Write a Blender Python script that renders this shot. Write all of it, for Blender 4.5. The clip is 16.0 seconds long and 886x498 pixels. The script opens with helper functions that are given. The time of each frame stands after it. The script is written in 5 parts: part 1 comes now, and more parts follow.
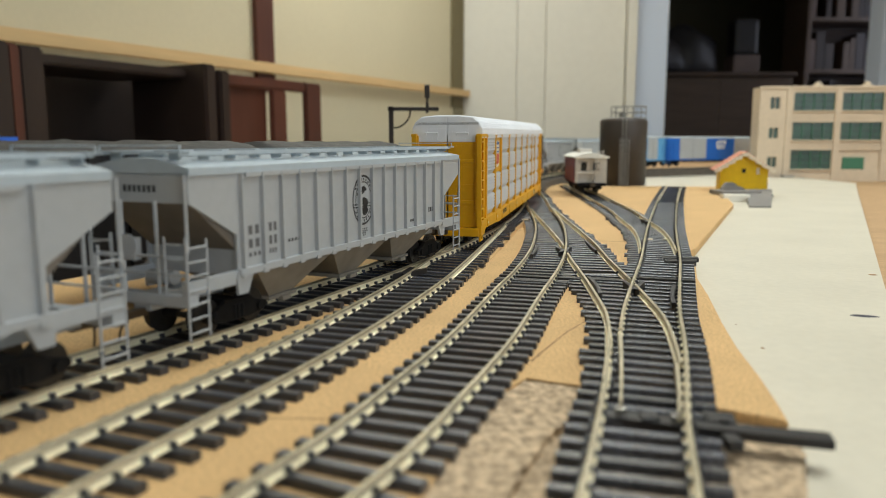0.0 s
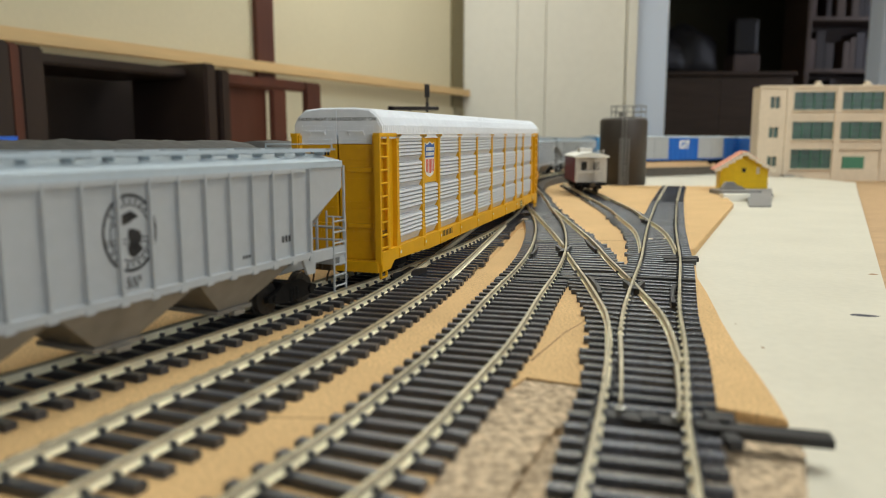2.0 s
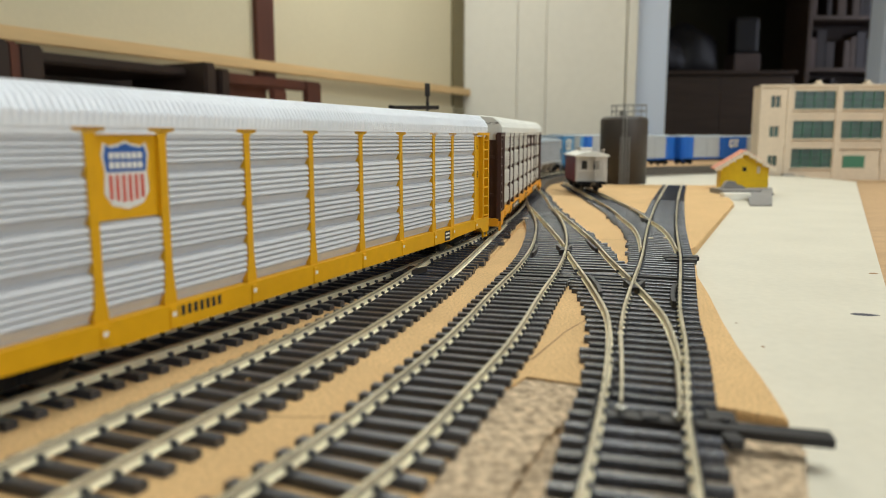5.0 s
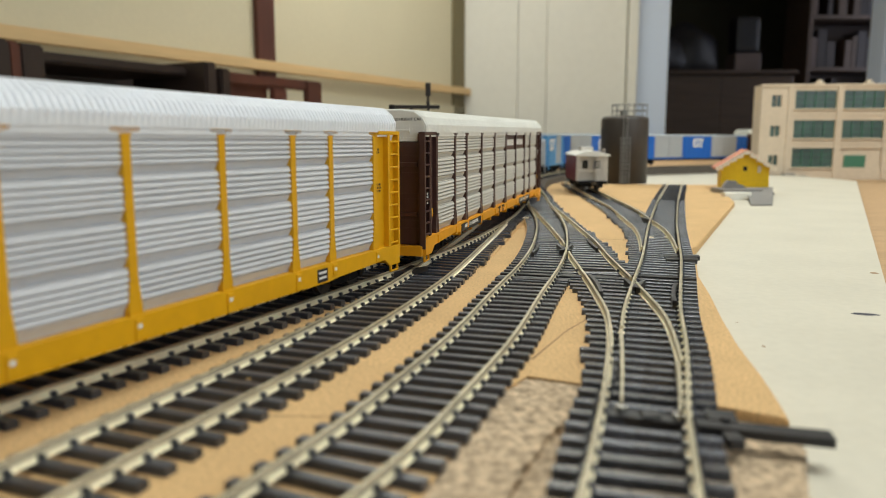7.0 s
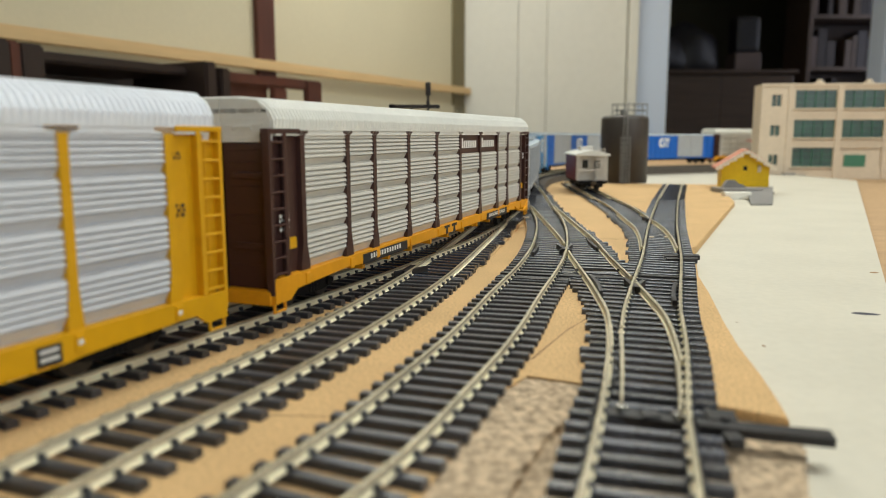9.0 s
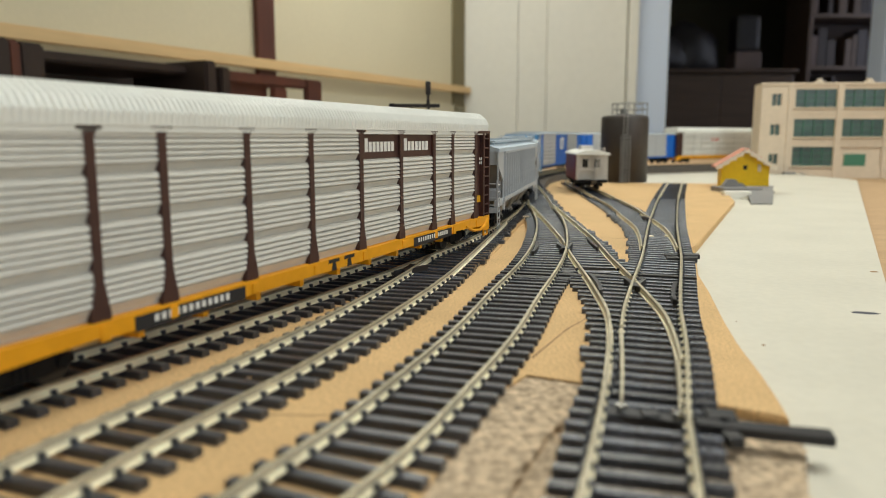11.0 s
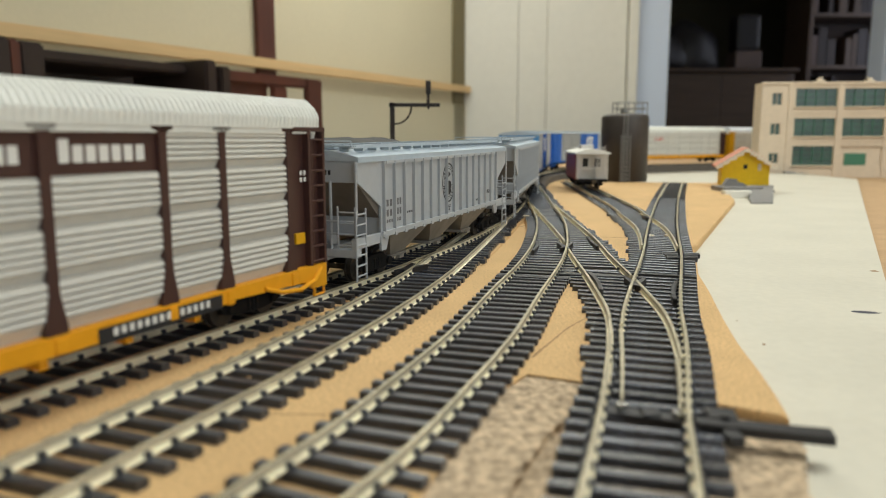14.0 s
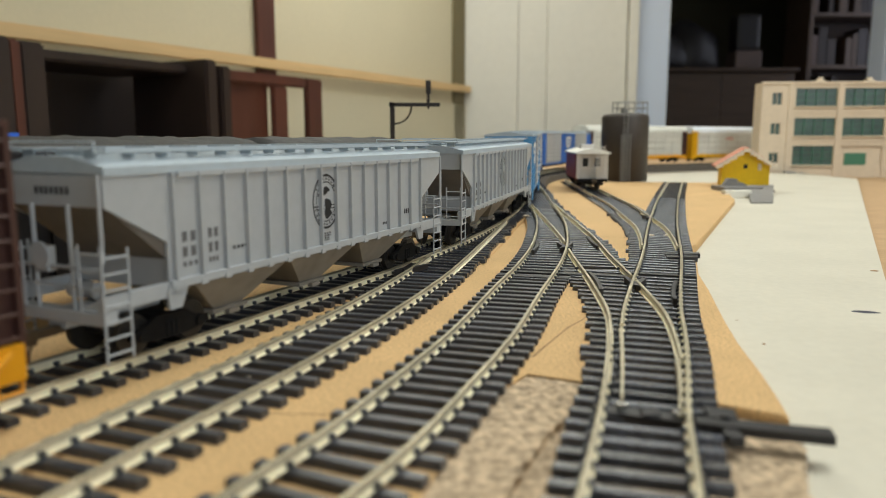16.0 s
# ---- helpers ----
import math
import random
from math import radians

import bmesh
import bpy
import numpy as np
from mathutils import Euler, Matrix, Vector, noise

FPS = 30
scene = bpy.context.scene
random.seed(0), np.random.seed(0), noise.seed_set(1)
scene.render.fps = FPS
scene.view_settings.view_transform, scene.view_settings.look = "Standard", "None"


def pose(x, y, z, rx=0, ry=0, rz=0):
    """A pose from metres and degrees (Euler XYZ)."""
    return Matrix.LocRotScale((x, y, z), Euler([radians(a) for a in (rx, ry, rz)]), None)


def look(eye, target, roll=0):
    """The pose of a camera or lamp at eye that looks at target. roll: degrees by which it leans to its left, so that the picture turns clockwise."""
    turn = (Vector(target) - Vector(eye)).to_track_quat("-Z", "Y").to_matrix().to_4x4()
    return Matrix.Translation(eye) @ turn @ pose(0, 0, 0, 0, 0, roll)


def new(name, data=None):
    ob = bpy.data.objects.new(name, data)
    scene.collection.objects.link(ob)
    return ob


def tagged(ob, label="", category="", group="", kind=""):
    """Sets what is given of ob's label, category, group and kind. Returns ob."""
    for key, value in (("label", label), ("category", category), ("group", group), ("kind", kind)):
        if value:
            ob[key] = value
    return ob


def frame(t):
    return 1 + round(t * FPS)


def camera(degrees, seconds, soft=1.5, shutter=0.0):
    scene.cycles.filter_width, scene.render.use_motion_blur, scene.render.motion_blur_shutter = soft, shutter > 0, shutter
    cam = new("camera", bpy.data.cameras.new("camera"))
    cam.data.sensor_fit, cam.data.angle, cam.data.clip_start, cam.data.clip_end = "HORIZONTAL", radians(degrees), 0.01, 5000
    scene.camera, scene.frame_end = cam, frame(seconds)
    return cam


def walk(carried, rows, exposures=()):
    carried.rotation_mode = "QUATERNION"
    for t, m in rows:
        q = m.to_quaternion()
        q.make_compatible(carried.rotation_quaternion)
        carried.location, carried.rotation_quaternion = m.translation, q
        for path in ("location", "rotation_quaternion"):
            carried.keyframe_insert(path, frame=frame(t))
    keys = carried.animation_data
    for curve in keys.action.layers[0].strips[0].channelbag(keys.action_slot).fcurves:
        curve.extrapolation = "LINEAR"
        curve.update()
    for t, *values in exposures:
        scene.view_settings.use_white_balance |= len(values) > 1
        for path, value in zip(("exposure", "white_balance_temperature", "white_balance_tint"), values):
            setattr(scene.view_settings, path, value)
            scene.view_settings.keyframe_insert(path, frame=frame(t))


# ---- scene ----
cam = camera(62.6, 16.0, 0.8)
cam.data.dof.use_dof = True
cam.data.dof.focus_distance = 0.335
cam.data.dof.aperture_fstop = 13.5
EYE = 0.0584


def aim(pitch, yaw):
    return pose(0, 0, EYE, 90 - pitch, 0, -yaw)


# a hand-held tripod that sags by a third of a degree
walk(cam, [(0.0, aim(8.313, 0.000)), (1.0, aim(8.322, 0.000)), (2.0, aim(8.356, 0.000)), (4.2, aim(8.408, -0.009)), (6.3, aim(8.451, -0.071)),
           (9.2, aim(8.502, -0.080)), (11.3, aim(8.571, -0.080)), (13.0, aim(8.605, -0.088)), (16.0, aim(8.639, -0.097))])
scene.view_settings.exposure = 0.0

# ---- light ----
world = bpy.data.worlds.new("world")
scene.world = world
world.use_nodes = True
world.node_tree.nodes["Background"].inputs[0].default_value = (0.75, 0.85, 1.0, 1)
world.node_tree.nodes["Background"].inputs[1].default_value = 0.35


def area_lamp(name, at, target, w, h, watts, colour):
    data = bpy.data.lights.new(name, "AREA")
    data.shape, data.size, data.size_y, data.energy, data.color = "RECTANGLE", w, h, watts, colour
    ob = new(name, data)
    ob.matrix_world = look(at, target)
    return ob


area_lamp("ceiling_lamp", (0.55, 0.45, 1.42), (0.55, 0.46, 0), 1.2, 0.7, 21.3, (0.95, 1.0, 0.95))
area_lamp("ceiling_lamp", (0.2, 2.3, 1.42), (0.2, 2.31, 0), 1.2, 0.6, 20, (0.97, 1.0, 0.93))
area_lamp("window_lamp", (1.5, -1.5, 0.75), (0.0, 0.5, 0.0), 1.6, 1.1, 20, (0.83, 0.93, 1.0))
area_lamp("far_room_window_lamp", (3.05, 4.5, 0.75), (1.5, 4.6, 0.5), 0.7, 0.9, 2.6, (1.0, 0.95, 0.9))


# ---- materials ----
def material(name, colour, rough=0.6, metal=0.0, grain=0.0, scale=300.0, blotch=0.0, blotch_scale=12.0, bump=0.0, per=0.0, spec=0.5, stretch=None, dark=None):
    """Principled surface with fine grain, larger blotches, relief and variation from piece to piece."""
    m = bpy.data.materials.new(name)
    m.use_nodes = True
    nt = m.node_tree
    b = nt.nodes["Principled BSDF"]
    b.inputs["Base Color"].default_value = (*colour, 1)
    b.inputs["Roughness"].default_value = rough
    b.inputs["Metallic"].default_value = metal
    b.inputs["Specular IOR Level"].default_value = spec
    geo = nt.nodes.new("ShaderNodeTexCoord")
    vec = geo.outputs["Object"]
    if stretch:
        mp = nt.nodes.new("ShaderNodeMapping")
        mp.inputs["Scale"].default_value = stretch
        nt.links.new(vec, mp.inputs["Vector"])
        vec = mp.outputs["Vector"]

    def tex(sc, detail=4.0):
        n = nt.nodes.new("ShaderNodeTexNoise")
        n.inputs["Scale"].default_value, n.inputs["Detail"].default_value = sc, detail
        nt.links.new(vec, n.inputs["Vector"])
        return n.outputs["Fac"]

    def mix(fac, amount, last):
        mr = nt.nodes.new("ShaderNodeMapRange")
        mr.inputs["From Min"].default_value, mr.inputs["From Max"].default_value = 0.3, 0.7
        mr.inputs["To Min"].default_value, mr.inputs["To Max"].default_value = 1 - amount, 1 + amount
        nt.links.new(fac, mr.inputs["Value"])
        mx = nt.nodes.new("ShaderNodeMix")
        mx.data_type, mx.blend_type = "RGBA", "MULTIPLY"
        mx.inputs["Factor"].default_value = 1.0
        if last is None:
            mx.inputs[6].default_value = (*colour, 1)
        else:
            nt.links.new(last, mx.inputs[6])
        nt.links.new(mr.outputs["Result"], mx.inputs[7])
        return mx.outputs[2]

    last = None
    g = None
    if grain or bump:
        g = tex(scale)
    if grain:
        last = mix(g, grain, last)
    if blotch:
        last = mix(tex(blotch_scale, 3.0), blotch, last)
    if per:
        oi = nt.nodes.new("ShaderNodeObjectInfo")
        last = mix(oi.outputs["Random"], per, last)
    if dark:
        n = tex(dark[0], 2.0)
        ramp = nt.nodes.new("ShaderNodeMapRange")
        ramp.inputs["From Min"].default_value, ramp.inputs["From Max"].default_value = dark[1], dark[1] + 0.06
        nt.links.new(n, ramp.inputs["Value"])
        mx = nt.nodes.new("ShaderNodeMix")
        mx.data_type = "RGBA"
        nt.links.new(ramp.outputs["Result"], mx.inputs["Factor"])
        if last is None:
            mx.inputs[6].default_value = (*colour, 1)
        else:
            nt.links.new(last, mx.inputs[6])
        mx.inputs[7].default_value = (*dark[2], 1)
        last = mx.outputs[2]
    if last is not None:
        nt.links.new(last, b.inputs["Base Color"])
    if bump:
        bp = nt.nodes.new("ShaderNodeBump")
        bp.inputs["Strength"].default_value, bp.inputs["Distance"].default_value = bump, 0.0005
        nt.links.new(g, bp.inputs["Height"])
        nt.links.new(bp.outputs["Normal"], b.inputs["Normal"])
    return m


CORK = material("cork_sheet", (0.60, 0.39, 0.18), 0.85, grain=0.27, scale=1150, blotch=0.07, blotch_scale=35, bump=0.4)
BALLAST = material("coarse_cork", (0.46, 0.35, 0.235), 0.95, grain=0.5, scale=520, blotch=0.12, blotch_scale=60, bump=0.9)
BOARD = material("painted_board", (0.60, 0.565, 0.47), 0.6, grain=0.03, scale=260, blotch=0.045, blotch_scale=18, bump=0.10)
PLY = material("plywood", (0.46, 0.30, 0.16), 0.7, grain=0.12, scale=60, blotch=0.08, stretch=(1, 8, 1))
TIE = material("tie_plastic", (0.040, 0.043, 0.054), 0.30, grain=0.25, scale=800, per=0.22, bump=0.3, spec=0.6)
TURNOUT_TIE = material("turnout_tie_plastic", (0.050, 0.056, 0.072), 0.25, grain=0.35, scale=700, per=0.35, bump=0.4, spec=0.85)
# pale cream base puts the bright reflections of the rail sides into the colour
RAIL = material("nickel_rail", (0.97, 0.89, 0.66), 0.34, metal=0.3, grain=0.12, scale=150, blotch=0.14, blotch_scale=50, bump=0.06)
RAIL_HEAD = material("olive_rail_head", (0.46, 0.41, 0.29), 0.42, metal=0.6, grain=0.14, scale=150, blotch=0.15, blotch_scale=50)
BLACK = material("black_plastic", (0.014, 0.013, 0.015), 0.5, grain=0.15, scale=500, bump=0.2)
WALL = material("beige_wall", (0.60, 0.545, 0.39), 0.8, grain=0.02, scale=90, blotch=0.03, blotch_scale=2.0)
WHITE = material("white_paint", (0.66, 0.64, 0.57), 0.5, grain=0.02, scale=30, blotch=0.02, blotch_scale=2.0)
DARKWOOD = material("dark_wood", (0.022, 0.013, 0.011), 0.5, grain=0.25, scale=20, stretch=(1, 1, 0.1))
REDWOOD = material("red_stained_wood", (0.085, 0.026, 0.016), 0.5, grain=0.25, scale=20, stretch=(1, 1, 0.1))
PINE = material("pine_strip", (0.66, 0.46, 0.23), 0.6, grain=0.08, scale=25, stretch=(0.2, 0.2, 3))
CEIL = material("ceiling_paint", (0.78, 0.74, 0.66), 0.8, blotch=0.02)
CARPET = material("floor_carpet", (0.30, 0.22, 0.15), 0.95, grain=0.2, scale=200)
# white paint with the blue of daylight mixed into its colour
DAYLIT_WHITE = material("daylit_white_paint", (0.58, 0.66, 0.80), 0.5, blotch=0.02, blotch_scale=2.0)
# olive shadow of the wall's corner, as a flat colour
CORNER_SHADE = material("olive_corner_shade", (0.17, 0.14, 0.07), 0.6, grain=0.06, scale=40)
CABINET = material("brown_cabinet", (0.085, 0.055, 0.038), 0.55, grain=0.15, scale=14, stretch=(0.3, 1, 3))
DULLPINK = material("dull_pink", (0.13, 0.095, 0.085), 0.7, blotch=0.1)
DAYLIGHT = bpy.data.materials.new("daylight")
DAYLIGHT.use_nodes = True
DAYLIGHT.node_tree.nodes["Principled BSDF"].inputs["Emission Color"].default_value = (0.45, 0.62, 1.0, 1)
DAYLIGHT.node_tree.nodes["Principled BSDF"].inputs["Emission Strength"].default_value = 1.2
ROADBED = material("dark_roadbed", (0.10, 0.085, 0.07), 0.9, grain=0.3, scale=300, bump=0.5)
JOINT = material("dark_joint", (0.12, 0.06, 0.025), 0.9, grain=0.2)
# the far room's dimness is put into this wall colour
ROOMDARK = material("dimmed_room_wall", (0.10, 0.09, 0.055), 0.8, blotch=0.12, blotch_scale=3)


# ---- mesh helpers (sizes in millimetres unless noted) ----
K = 0.001


def box(bm, x0, x1, y0, y1, z0, z1, bevel=0.0):
    """A box in millimetres added to bm; bevelled edges if wanted."""
    vs = [bm.verts.new((x * K, y * K, z * K)) for x in (x0, x1) for y in (y0, y1) for z in (z0, z1)]
    fs = [bm.faces.new([vs[i] for i in f]) for f in ((0, 1, 3, 2), (4, 6, 7, 5), (0, 4, 5, 1), (2, 3, 7, 6), (0, 2, 6, 4), (1, 5, 7, 3))]
    if bevel:
        es = list({e for f in fs for e in f.edges})
        bmesh.ops.bevel(bm, geom=es, offset=bevel * K, segments=2, profile=0.6, affect="EDGES")
    return vs


def prism(bm, outline, a0, a1, axis="x"):
    """A closed outline (list of 2D points, mm) drawn out from a0 to a1 along an axis."""
    def at(p, a):
        if axis == "x":
            return (a * K, p[0] * K, p[1] * K)
        if axis == "y":
            return (p[0] * K, a * K, p[1] * K)
        return (p[0] * K, p[1] * K, a * K)
    lo = [bm.verts.new(at(p, a0)) for p in outline]
    hi = [bm.verts.new(at(p, a1)) for p in outline]
    n = len(outline)
    bm.faces.new(lo)
    bm.faces.new(hi)
    for i in range(n):
        bm.faces.new((lo[i], lo[(i + 1) % n], hi[(i + 1) % n], hi[i]))


def tube(bm, pts, r, sides=6):
    """A round bar of radius r through points (mm)."""
    pts = [Vector(p) * K for p in pts]
    rings = []
    for i, p in enumerate(pts):
        d = ((pts[min(i + 1, len(pts) - 1)] - p).normalized() + (p - pts[max(i - 1, 0)]).normalized()).normalized()
        u = d.orthogonal().normalized() if abs(d.z) > 0.9 else d.cross(Vector((0, 0, 1))).normalized()
        v = d.cross(u)
        rings.append([bm.verts.new(p + (u * math.cos(a) + v * math.sin(a)) * r * K) for a in (2 * math.pi * j / sides for j in range(sides))])
    for a, b in zip(rings, rings[1:]):
        for j in range(sides):
            bm.faces.new((a[j], a[(j + 1) % sides], b[(j + 1) % sides], b[j]))
    bm.faces.new(rings[0])
    bm.faces.new(rings[-1])


def disc(bm, c, axis, r, depth, sides=20):
    """A short cylinder centred at c (mm) along axis 'x', 'y' or 'z'."""
    pts = [(math.cos(2 * math.pi * i / sides) * r, math.sin(2 * math.pi * i / sides) * r) for i in range(sides)]
    if axis == "x":
        prism(bm, [(c[1] + p, c[2] + q) for p, q in pts], c[0] - depth / 2, c[0] + depth / 2, "x")
    elif axis == "y":
        prism(bm, [(c[0] + p, c[2] + q) for p, q in pts], c[1] - depth / 2, c[1] + depth / 2, "y")
    else:
        prism(bm, [(c[0] + p, c[1] + q) for p, q in pts], c[2] - depth / 2, c[2] + depth / 2, "z")


def mesh_of(name, bm, mat):
    bmesh.ops.recalc_face_normals(bm, faces=bm.faces)
    me = bpy.data.meshes.new(name)
    bm.to_mesh(me)
    bm.free()
    me.materials.append(mat)
    return me


def part(name, bm, mat, parent=None, label=""):
    ob = new(name, mesh_of(name, bm, mat))
    if parent:
        ob.parent = parent
    return tagged(ob, label, kind="stuff" if "lettering" in name or "number" in name else "")


def thing(name, label, category, group="", kind=""):
    return tagged(new(name), label, category, group, kind)


def slab(name, x0, x1, y0, y1, z0, z1, mat, label, category, bevel=0.0, kind="structure", parent=None):
    bm = bmesh.new()
    box(bm, x0, x1, y0, y1, z0, z1, bevel)
    ob = part(name, bm, mat, parent)
    return tagged(ob, label, category, kind=kind) if not parent else ob


# ---- lines of the tracks (millimetres) ----
class Path:
    def __init__(self, pts, step=2.0):
        P = [np.array(p, float) for p in pts]
        out = []
        for i in range(len(P) - 1):
            p0, p1, p2, p3 = P[max(i - 1, 0)], P[i], P[i + 1], P[min(i + 2, len(P) - 1)]
            L = np.linalg.norm(p2 - p1)
            m1 = (p2 - p0) / max(np.linalg.norm(p2 - p1) + np.linalg.norm(p1 - p0), 1e-6) * L
            m2 = (p3 - p1) / max(np.linalg.norm(p3 - p2) + np.linalg.norm(p2 - p1), 1e-6) * L
            n = max(2, int(L / step))
            for k in range(n):
                t = k / n
                out.append((2 * t**3 - 3 * t**2 + 1) * p1 + (t**3 - 2 * t**2 + t) * m1 + (-2 * t**3 + 3 * t**2) * p2 + (t**3 - t**2) * m2)
        out.append(P[-1])
        q = np.array(out)
        for _ in range(6):
            q[1:-1] = 0.25 * q[:-2] + 0.5 * q[1:-1] + 0.25 * q[2:]
        self.p = q
        self.s = np.concatenate([[0], np.cumsum(np.linalg.norm(np.diff(q, axis=0), axis=1))])
        self.length = self.s[-1]

    def at(self, s):
        return np.array([np.interp(s, self.s, self.p[:, 0]), np.interp(s, self.s, self.p[:, 1])])

    def way(self, s):
        d = self.at(s + 3) - self.at(s - 3)
        return d / np.linalg.norm(d)

    def nearest(self, x, y):
        return self.s[np.argmin(np.hypot(self.p[:, 0] - x, self.p[:, 1] - y))]


MAIN = Path([(-321, -359.8), (-211, -105.2), (-101, 149.4), (-70, 215.0), (-38, 287.4), (-22, 324.8), (8, 401.7), (37, 499.0), (58, 600), (72, 700), (82, 790), (94, 860), (115, 970), (146, 1060), (192, 1160), (250, 1250), (315, 1322), (390, 1375), (560, 1477), (1200, 1860), (1700, 2160)])
LINE_B = Path([(-216, -310.1), (-110, -9.1), (-68, 110.9), (-58, 136.9), (-43.5, 173.1), (-27, 221.8), (-9, 286.3), (13, 384.7), (37, 499.0)])
LINE_C = Path([(-170, -226.3), (-75, -11.3), (-25, 104.1), (-14, 127.9), (-5, 152.8), (11, 201.4), (26, 258.0), (45, 328.2), (57, 385.9), (69, 470.7), (77, 578.2), (86, 690), (96.5, 868)])
LINE_D = Path([(-40, -135.8), (0, 11.3), (30.5, 106.4), (40, 140.3), (49.5, 169.7), (58, 196.9), (70, 238.8), (103, 340.6), (125, 414.2), (151, 499.0), (224, 724.2), (300, 948.3)])
LINE_X = Path([(-8, -20), (0, 11.3), (30.5, 106.4), (39.5, 136.5), (48, 167.5), (55, 195.8), (61, 226.3), (64, 258.0), (66.5, 292.0), (69, 339.5), (73, 396.1), (76.5, 520.5), (79, 599.7), (86, 690), (96.5, 868)])
LINE_K = Path([(103, 340.6), (120, 409.6), (129.5, 458.3), (136, 513.7), (146, 599.7), (152, 690), (158, 778), (163, 860), (170, 975)])
LINES = [("main", MAIN, 60, 1760), ("B", LINE_B, 60, 1e9), ("C", LINE_C, 60, 1020), ("D", LINE_D, 60, 1e9), ("X", LINE_X, 0, 1020), ("K", LINE_K, 0, 1e9)]


CLIMBING = ("main", "B", "C", "X")


def rise(y):
    """Height of the climbing main line over the deck at depth y (mm)."""
    return float(np.interp(y, [300, 450, 600, 800, 1000, 1400], [0, 1.6, 3.5, 6, 8, 9.5]))


def tie_rows():
    """Ties along each line: place, direction, reach to either side. Shared ties at the turnouts are longer."""
    rows = []
    for i, (nm, P, s0, s1) in enumerate(LINES):
        s = max(s0, 0) + 3
        while s < min(s1, P.length) - 3:
            c, d = P.at(s), P.way(s)
            n = np.array([-d[1], d[0]])
            lo, hi, skip = -14.8, 14.8, False
            for j, (_, Q, q0, q1) in enumerate(LINES):
                if j == i:
                    continue
                rel = Q.p - c
                along, side = rel @ d, rel @ n
                near = np.abs(along) < 3.0
                if not near.any():
                    continue
                o = side[near][np.argmin(np.abs(along[near]))]
                if abs(o) < 25.5:
                    if j < i:
                        skip = True
                        break
                    lo, hi = min(lo, o - 14.8), max(hi, o + 14.8)
            if lo < -16:
                lo -= random.choice((0, 0, 1, 2))
            if hi > 16:
                hi += random.choice((0, 0, 1, 2))
            if not skip:
                rows.append((nm, c, d, lo, hi))
            s += 6.9
    return rows


def build_tracks():
    names = {"main": "the train's main track", "B": "siding beside the main track", "C": "middle siding", "D": "yard lead with turnouts", "X": "crossover between two turnouts", "K": "spur under the caboose"}
    owner = {}
    for nm, _, _, _ in LINES:
        owner[nm] = thing("railway_track", "model railway track, dull nickel rails on black plastic ties, " + names[nm], "railway track", "model tracks", "structure")
    # rails
    section = [(-0.95, 0), (0.95, 0), (0.95, 0.25), (0.45, 0.45), (0.40, 1.75), (0.55, 1.9), (0.55, 2.45), (0.38, 2.6), (-0.38, 2.6), (-0.55, 2.45), (-0.55, 1.9), (-0.40, 1.75), (-0.45, 0.45), (-0.95, 0.25)]
    laid = np.zeros((0, 2))
    for nm, P, s0, s1 in LINES:
        fresh = []
        for side in (-8.8, 8.8):
            run, runs = [], []
            s = max(s0, 0)
            while s <= min(s1, P.length):
                c, d = P.at(s), P.way(s)
                if nm == "D" and side > 0 and c[1] < 206:   # the open switch blade takes over here
                    s += 1.0
                    continue
                q = c + np.array([-d[1], d[0]]) * side
                clear = len(laid) == 0 or np.min(np.hypot(laid[:, 0] - q[0], laid[:, 1] - q[1])) > 1.35
                if clear:
                    run.append((q, d))
                    fresh.append(q)
                elif run:
                    runs.append(run)
                    run = []
                s += 1.0 if s < 700 else 2.0
            runs.append(run)
            for run in runs:
                if len(run) < 4:
                    continue
                run = run[::3] + [run[-1]]
                vs, fs, m = [], [], len(section)
                for q, d in run:
                    n = np.array([-d[1], d[0]])
                    up = rise(q[1]) if nm in CLIMBING else 0.0
                    for a, b in section:
                        vs.append(((q[0] + n[0] * a) * K, (q[1] + n[1] * a) * K, (1.85 + up + b) * K))
                for r in range(len(run) - 1):
                    for k in range(m):
                        fs.append((r * m + k, r * m + (k + 1) % m, r * m + m + (k + 1) % m, r * m + m + k))
                fs += [tuple(range(m)), tuple(range((len(run) - 1) * m, len(run) * m))]
                me = bpy.data.meshes.new("rail")
                me.from_pydata(vs, [], fs)
                me.materials.append(RAIL)
                me.materials.append(RAIL_HEAD)
                for i in range((len(run) - 1) * m):
                    if 5 <= i % m <= 9:
                        me.polygons[i].material_index = 1
                new("rail", me).parent = owner[nm]
        laid = np.vstack([laid, np.array(fresh)]) if fresh else laid
    # ties
    shared, joined = {}, {}
    count = {}
    for nm, c, d, lo, hi in tie_rows():
        if c[1] < 700 and count.get(nm, 0) < 290:
            count[nm] = count.get(nm, 0) + 1
            wide = nm in ("D", "X", "K") or hi - lo > 34
            key = (round(lo), round(hi), wide)
            if key not in shared:
                bm = bmesh.new()
                prism(bm, [(-1.45, 0.05), (1.45, 0.05), (1.35, 1.75), (1.1, 1.95), (-1.1, 1.95), (-1.35, 1.75)], key[0], key[1], "y")
                for sg in (-1, 1):
                    for w in (-0.95, 0.95):
                        box(bm, -0.55, 0.55, sg * 8.8 + w - 0.5, sg * 8.8 + w + 0.5, 1.85, 3.1)
                shared[key] = mesh_of("tie", bm, TURNOUT_TIE if wide else TIE)
            ob = new("tie", shared[key])
            up = rise(c[1]) if nm in CLIMBING else 0.0
